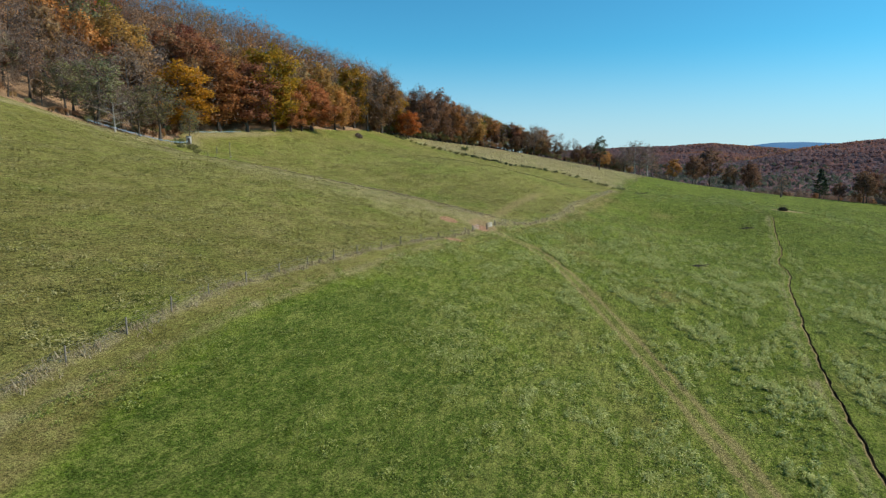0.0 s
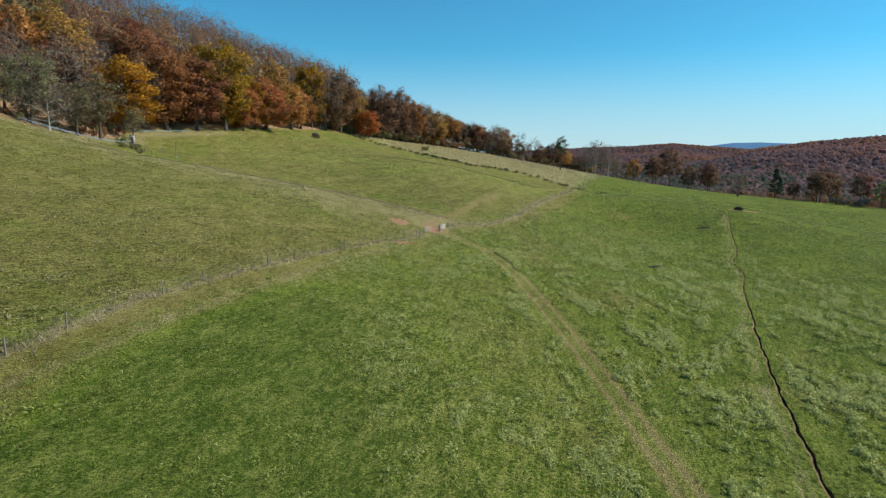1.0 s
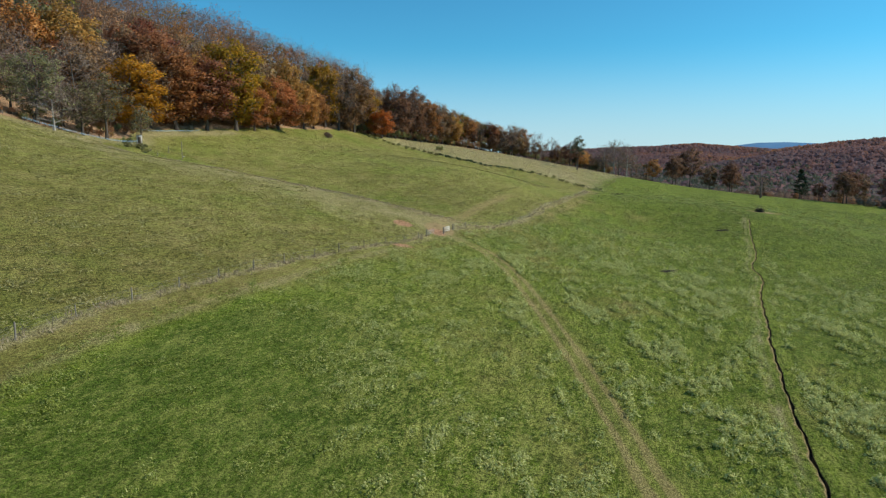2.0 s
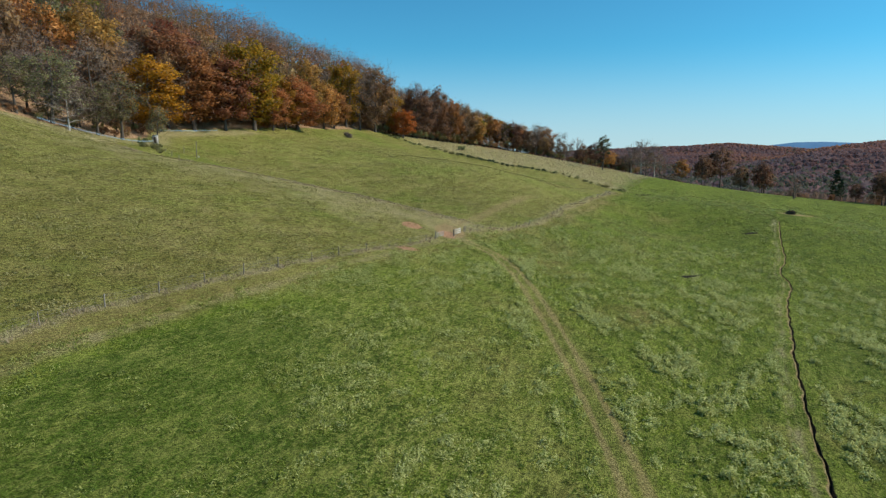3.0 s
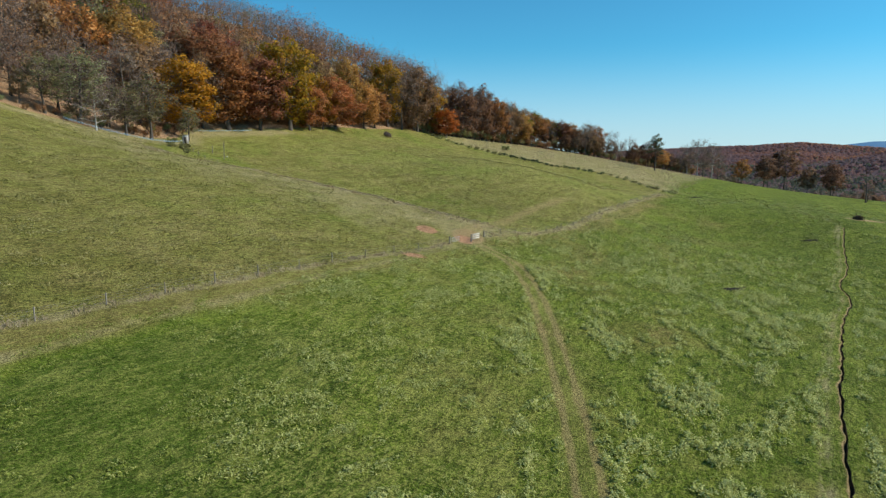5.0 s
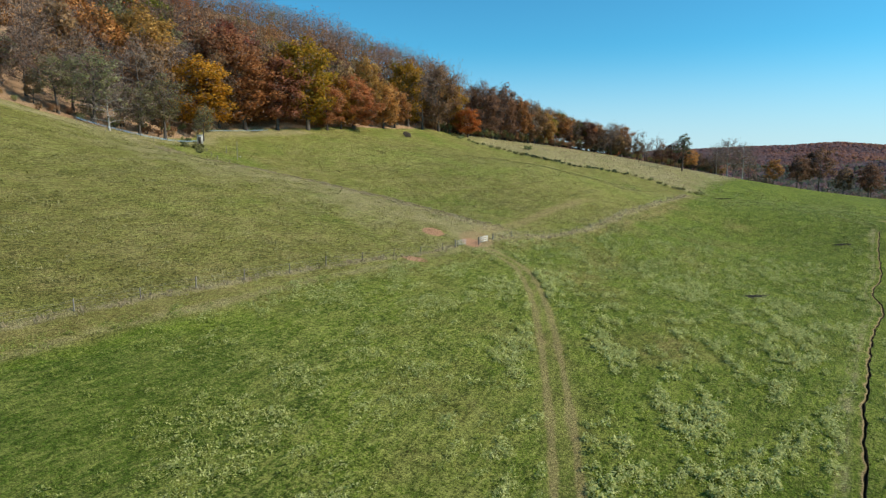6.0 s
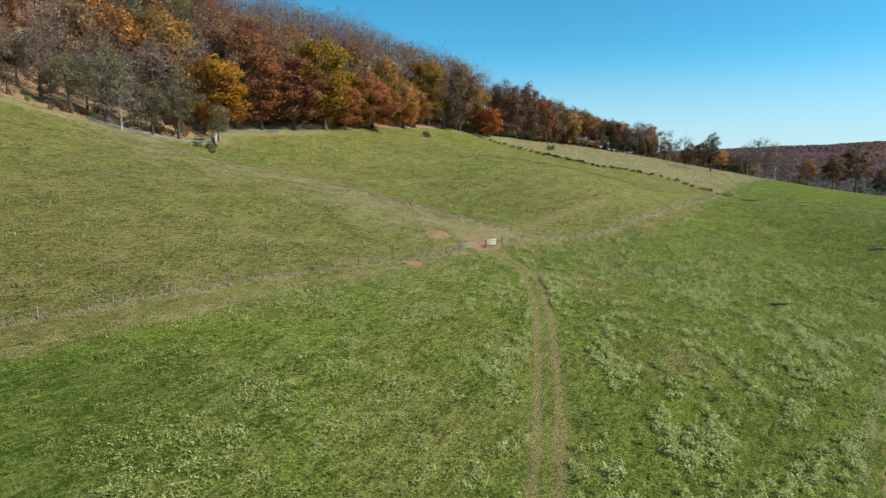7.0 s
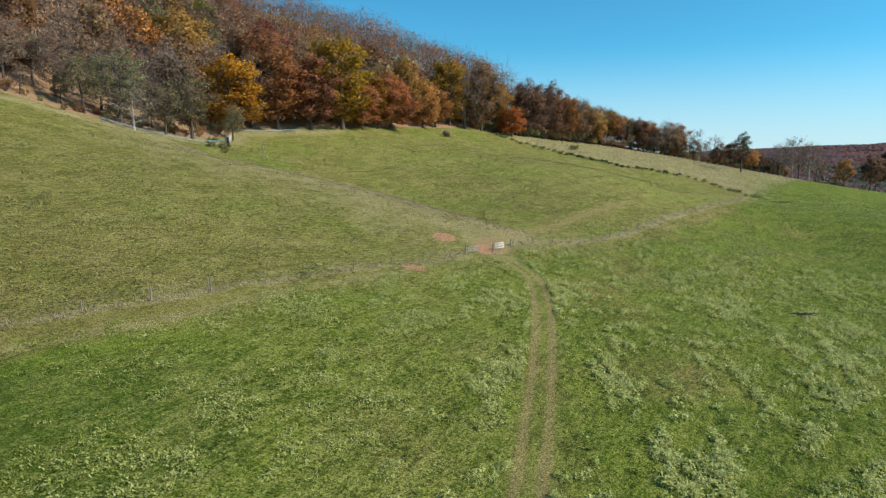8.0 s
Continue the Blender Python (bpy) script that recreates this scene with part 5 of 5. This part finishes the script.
# ---- grass
def blades(x, y, g, mat_name, mat, n_blades, height, spread, width, lean, lean_to, loose=1.2):
    """Tussocks: each a spray of flat tapering blades that lean outwards and roughly one way."""
    k = len(x)
    z = turf(x, y)
    bx = np.repeat(x, n_blades) + g.normal(0, spread, k * n_blades)
    by = np.repeat(y, n_blades) + g.normal(0, spread, k * n_blades)
    bz = np.repeat(z, n_blades) - 0.04
    size = np.repeat(g.uniform(0.55, 1.4, k), n_blades)
    m = len(bx)
    way = np.repeat(lean_to + g.normal(0, 0.6, k), n_blades) + g.normal(0, loose, m)
    hgt = height * size * g.uniform(0.5, 1.3, m)
    bend = lean * height * size * g.uniform(0.4, 1.5, m)
    dx, dy = np.cos(way), np.sin(way)
    turn = way + 1.57 + g.normal(0, 0.5, m)
    w = width * size * g.uniform(0.6, 1.3, m)
    foot = np.stack([bx, by, bz + 0.02 * g.random(m)], 1)
    tip = foot + np.stack([dx * bend, dy * bend, hgt], 1)
    side = np.stack([np.cos(turn) * w, np.sin(turn) * w, np.zeros(m)], 1)
    v = np.stack([foot - side, foot + side, tip], 1).reshape(-1, 3)
    return mesh_np(mat_name, v, np.arange(3 * m).reshape(-1, 3), mat)


COMB = radians(70)                                          # the way the swathes of rank grass run


def tussocks(x, y, g, mat_name, mat, leaves, size, loose, rank, dome=0.30, drawn=1.0):
    """Rough clumps of narrow leaves, domed, most of them lying over one way, open between."""
    k = len(x)
    size = np.repeat(size * g.uniform(0.55, 1.45, k), leaves)
    loose = np.repeat(loose * np.ones(k), leaves)
    m = k * leaves
    a, q = g.uniform(0, 6.283, m), np.sqrt(g.random(m))
    du, dw = np.cos(a) * q * loose * size * drawn, np.sin(a) * q * loose * size
    cx = np.repeat(x, leaves) + du * math.cos(COMB) - dw * math.sin(COMB)
    cy = np.repeat(y, leaves) + du * math.sin(COMB) + dw * math.cos(COMB)
    cz = np.repeat(turf(x, y), leaves) + (0.02 + dome * (1 - q * q) * g.uniform(0.25, 1.2, m)) * size
    lie = np.repeat(g.normal(COMB, 0.7, k) + 3.1416 * (g.random(k) < 0.4), leaves)
    way = lie + g.normal(0, 0.8, m)
    ln, w = 0.17 * size * g.uniform(0.5, 1.4, m), 0.052 * size * g.uniform(0.6, 1.4, m)
    drop = g.normal(0.05, 0.5, m)
    c = np.stack([cx, cy, cz], 1)
    d = np.stack([np.cos(way), np.sin(way), drop], 1)
    tilt = g.normal(0, 0.45, m)
    e = np.stack([-np.sin(way), np.cos(way), tilt], 1)
    v = np.stack([c - d * (ln * 0.4)[:, None] - e * w[:, None], c - d * (ln * 0.4)[:, None] + e * w[:, None], c + d * ln[:, None]], 1).reshape(-1, 3)
    me = mesh_np(mat_name, v, np.arange(3 * m).reshape(-1, 3), mat)
    give_attributes(me, {"rank": np.repeat(np.clip(rank, 0, 1), leaves * 3)})
    return me


def swathes(x, y, seed, long_way=10.0, across=4.2):
    """How rank the sward is, 0 to 1: long swathes broken into clumps."""
    u, w = x * math.cos(COMB) + y * math.sin(COMB), -x * math.sin(COMB) + y * math.cos(COMB)
    w = w + 2.5 * (fbm(u / 22, w / 22, seed + 20, 2) - 0.5) * 4
    n = 0.26 * fbm(u / long_way, w / across, seed, 2) + 0.38 * fbm(u / 4.6, w / 1.8, seed + 11, 2) + 0.36 * fbm(u / 1.3, w / 0.8, seed + 7, 2)
    return smooth01(n, 0.48, 0.63)


def open_pasture(x, y):
    fs = line_distance(x, y, FENCE_A + FENCE_B)
    return (fs[2] > 0) & (fs[0] > 2.5) & (line_distance(x, y, TRACK)[0] > 1.55) & (line_distance(x, y, TRAIL)[0] > 0.7)


def build_grass():
    """Rank grass of the lower pasture: fine swathes beside the fence, coarse silvery clumps towards the trail."""
    g = np.random.default_rng(51)
    k = 210000
    x, y = g.uniform(-24, 100, k), 33 + 150 * g.uniform(0, 1, k) ** 1.3
    right = smooth01(x + 0.15 * (y - 60), 10, 30)
    rank = swathes(x, y, 301)
    green = smooth01(x + 0.2 * (y - 60), 5, -9) * smooth01(y, 100, 60)      # the lush corner is short and even
    keep = open_pasture(x, y) & (g.random(k) < (0.03 + 0.97 * rank ** 1.9) * (1 - 0.5 * green))
    keep &= g.random(k) > 0.45 * smooth01(y, 110, 160)
    x, y, right, rank, green = (v[keep][:22000] for v in (x, y, right, rank, green))
    tone = 0.26 + 0.55 * rank + 0.18 * right - 0.36 * green + g.normal(0, 0.15, len(x))
    me = tussocks(x, y, g, "grass", M_BLADE, 26, 0.68 + 0.20 * right - 0.14 * green, 0.54 - 0.14 * right, tone, 0.48 + 0.16 * np.repeat(right, 26), 1.9 - 0.8 * np.repeat(right, 26))
    tagged(new("grass", me), "tussocks of pale green wind-combed grass", "grass", kind="stuff")


build_grass()


def build_pale_tufts():
    """Bleached tufts strewn over the farther pasture in streaks."""
    g = np.random.default_rng(57)
    k = 120000
    x, y = g.uniform(5, 240, k), g.uniform(85, 335, k)
    rank = swathes(x, y, 401, 16.0, 7.0)
    keep = open_pasture(x, y) & (x < 30 + 0.66 * y) & (np.hypot(x - 15, y - 30) > 100) & (g.random(k) < 0.02 + 0.9 * rank ** 2)
    x, y, rank = x[keep][:17000], y[keep][:17000], rank[keep][:17000]
    me = tussocks(x, y, g, "pale_tufts", M_BLEACH, 9, 1.25, 0.5, 0.10 + 0.55 * rank + g.normal(0, 0.15, len(x)))
    tagged(new("pale_tufts", me), "bleached tufts of rank grass in the pasture", "grass", kind="stuff")


build_pale_tufts()


def build_dry_grass():
    g = np.random.default_rng(52)
    xs, ys = [], []
    for line, n, wide in ((FENCE_A, 620, 0.42), (FENCE_B, 800, 0.9), (OLD_LINE, 2600, 2.6)):
        pts = np.array([(p[0], p[1]) for p in spaced(line, 0.25)])
        pick = pts[g.integers(0, len(pts), n)]
        xs.append(pick[:, 0] + g.normal(0, wide, n))
        ys.append(pick[:, 1] + g.normal(0, wide, n))
    n = 9000
    px, py = g.uniform(-10, 125, n), g.uniform(300, 400, n)
    ok = (py > np.interp(px, [p[0] for p in HEDGE], [p[1] for p in HEDGE]) + 1) & (py > 300 + 2.2 * (px - 84)) & (line_distance(px, py, EDGE)[2] > 0)
    xs.append(px[ok])
    ys.append(py[ok])
    x, y = np.concatenate(xs), np.concatenate(ys)
    me = blades(x, y, g, "dry_grass", M_STRAW, 7, 0.34, 0.2, 0.04, 0.7, radians(190))
    tagged(new("dry_grass", me), "tall dry straw-coloured grass along fences and field edges", "grass", kind="stuff")


build_dry_grass()


def build_slope_grass():
    """Short grazed tufts on the slope above the fence."""
    g = np.random.default_rng(53)
    k = 170000
    x, y = g.uniform(-92, 75, k), 40 + 285 * g.random(k) ** 1.2
    fs = line_distance(x, y, FENCE_A + FENCE_B)
    u, w = y * 0.9 + x * 0.43, x * 0.9 - y * 0.43
    n = 0.55 * fbm(u / 9, w / 4, 501, 3) + 0.45 * fbm(u / 2.4, w / 1.6, 507, 3)
    rank = smooth01(n, 0.42, 0.64)
    keep = (fs[2] < 0) & (fs[0] > 1.2) & (line_distance(x, y, EDGE)[2] > 0) & (line_distance(x, y, WORN)[0] > 3)
    keep &= (g.random(k) < 0.08 + 0.9 * rank ** 2) & (g.random(k) > smooth01(y, 255, 318))
    x, y, rank = x[keep][:30000], y[keep][:30000], rank[keep][:30000]
    me = tussocks(x, y, g, "slope_grass", M_TUFT, 7, 0.90, 0.6, 0.10 + 0.62 * rank + g.normal(0, 0.14, len(x)), 0.22)
    tagged(new("slope_grass", me), "short tufts of yellowing grazed grass", "grass", kind="stuff")


build_slope_grass()
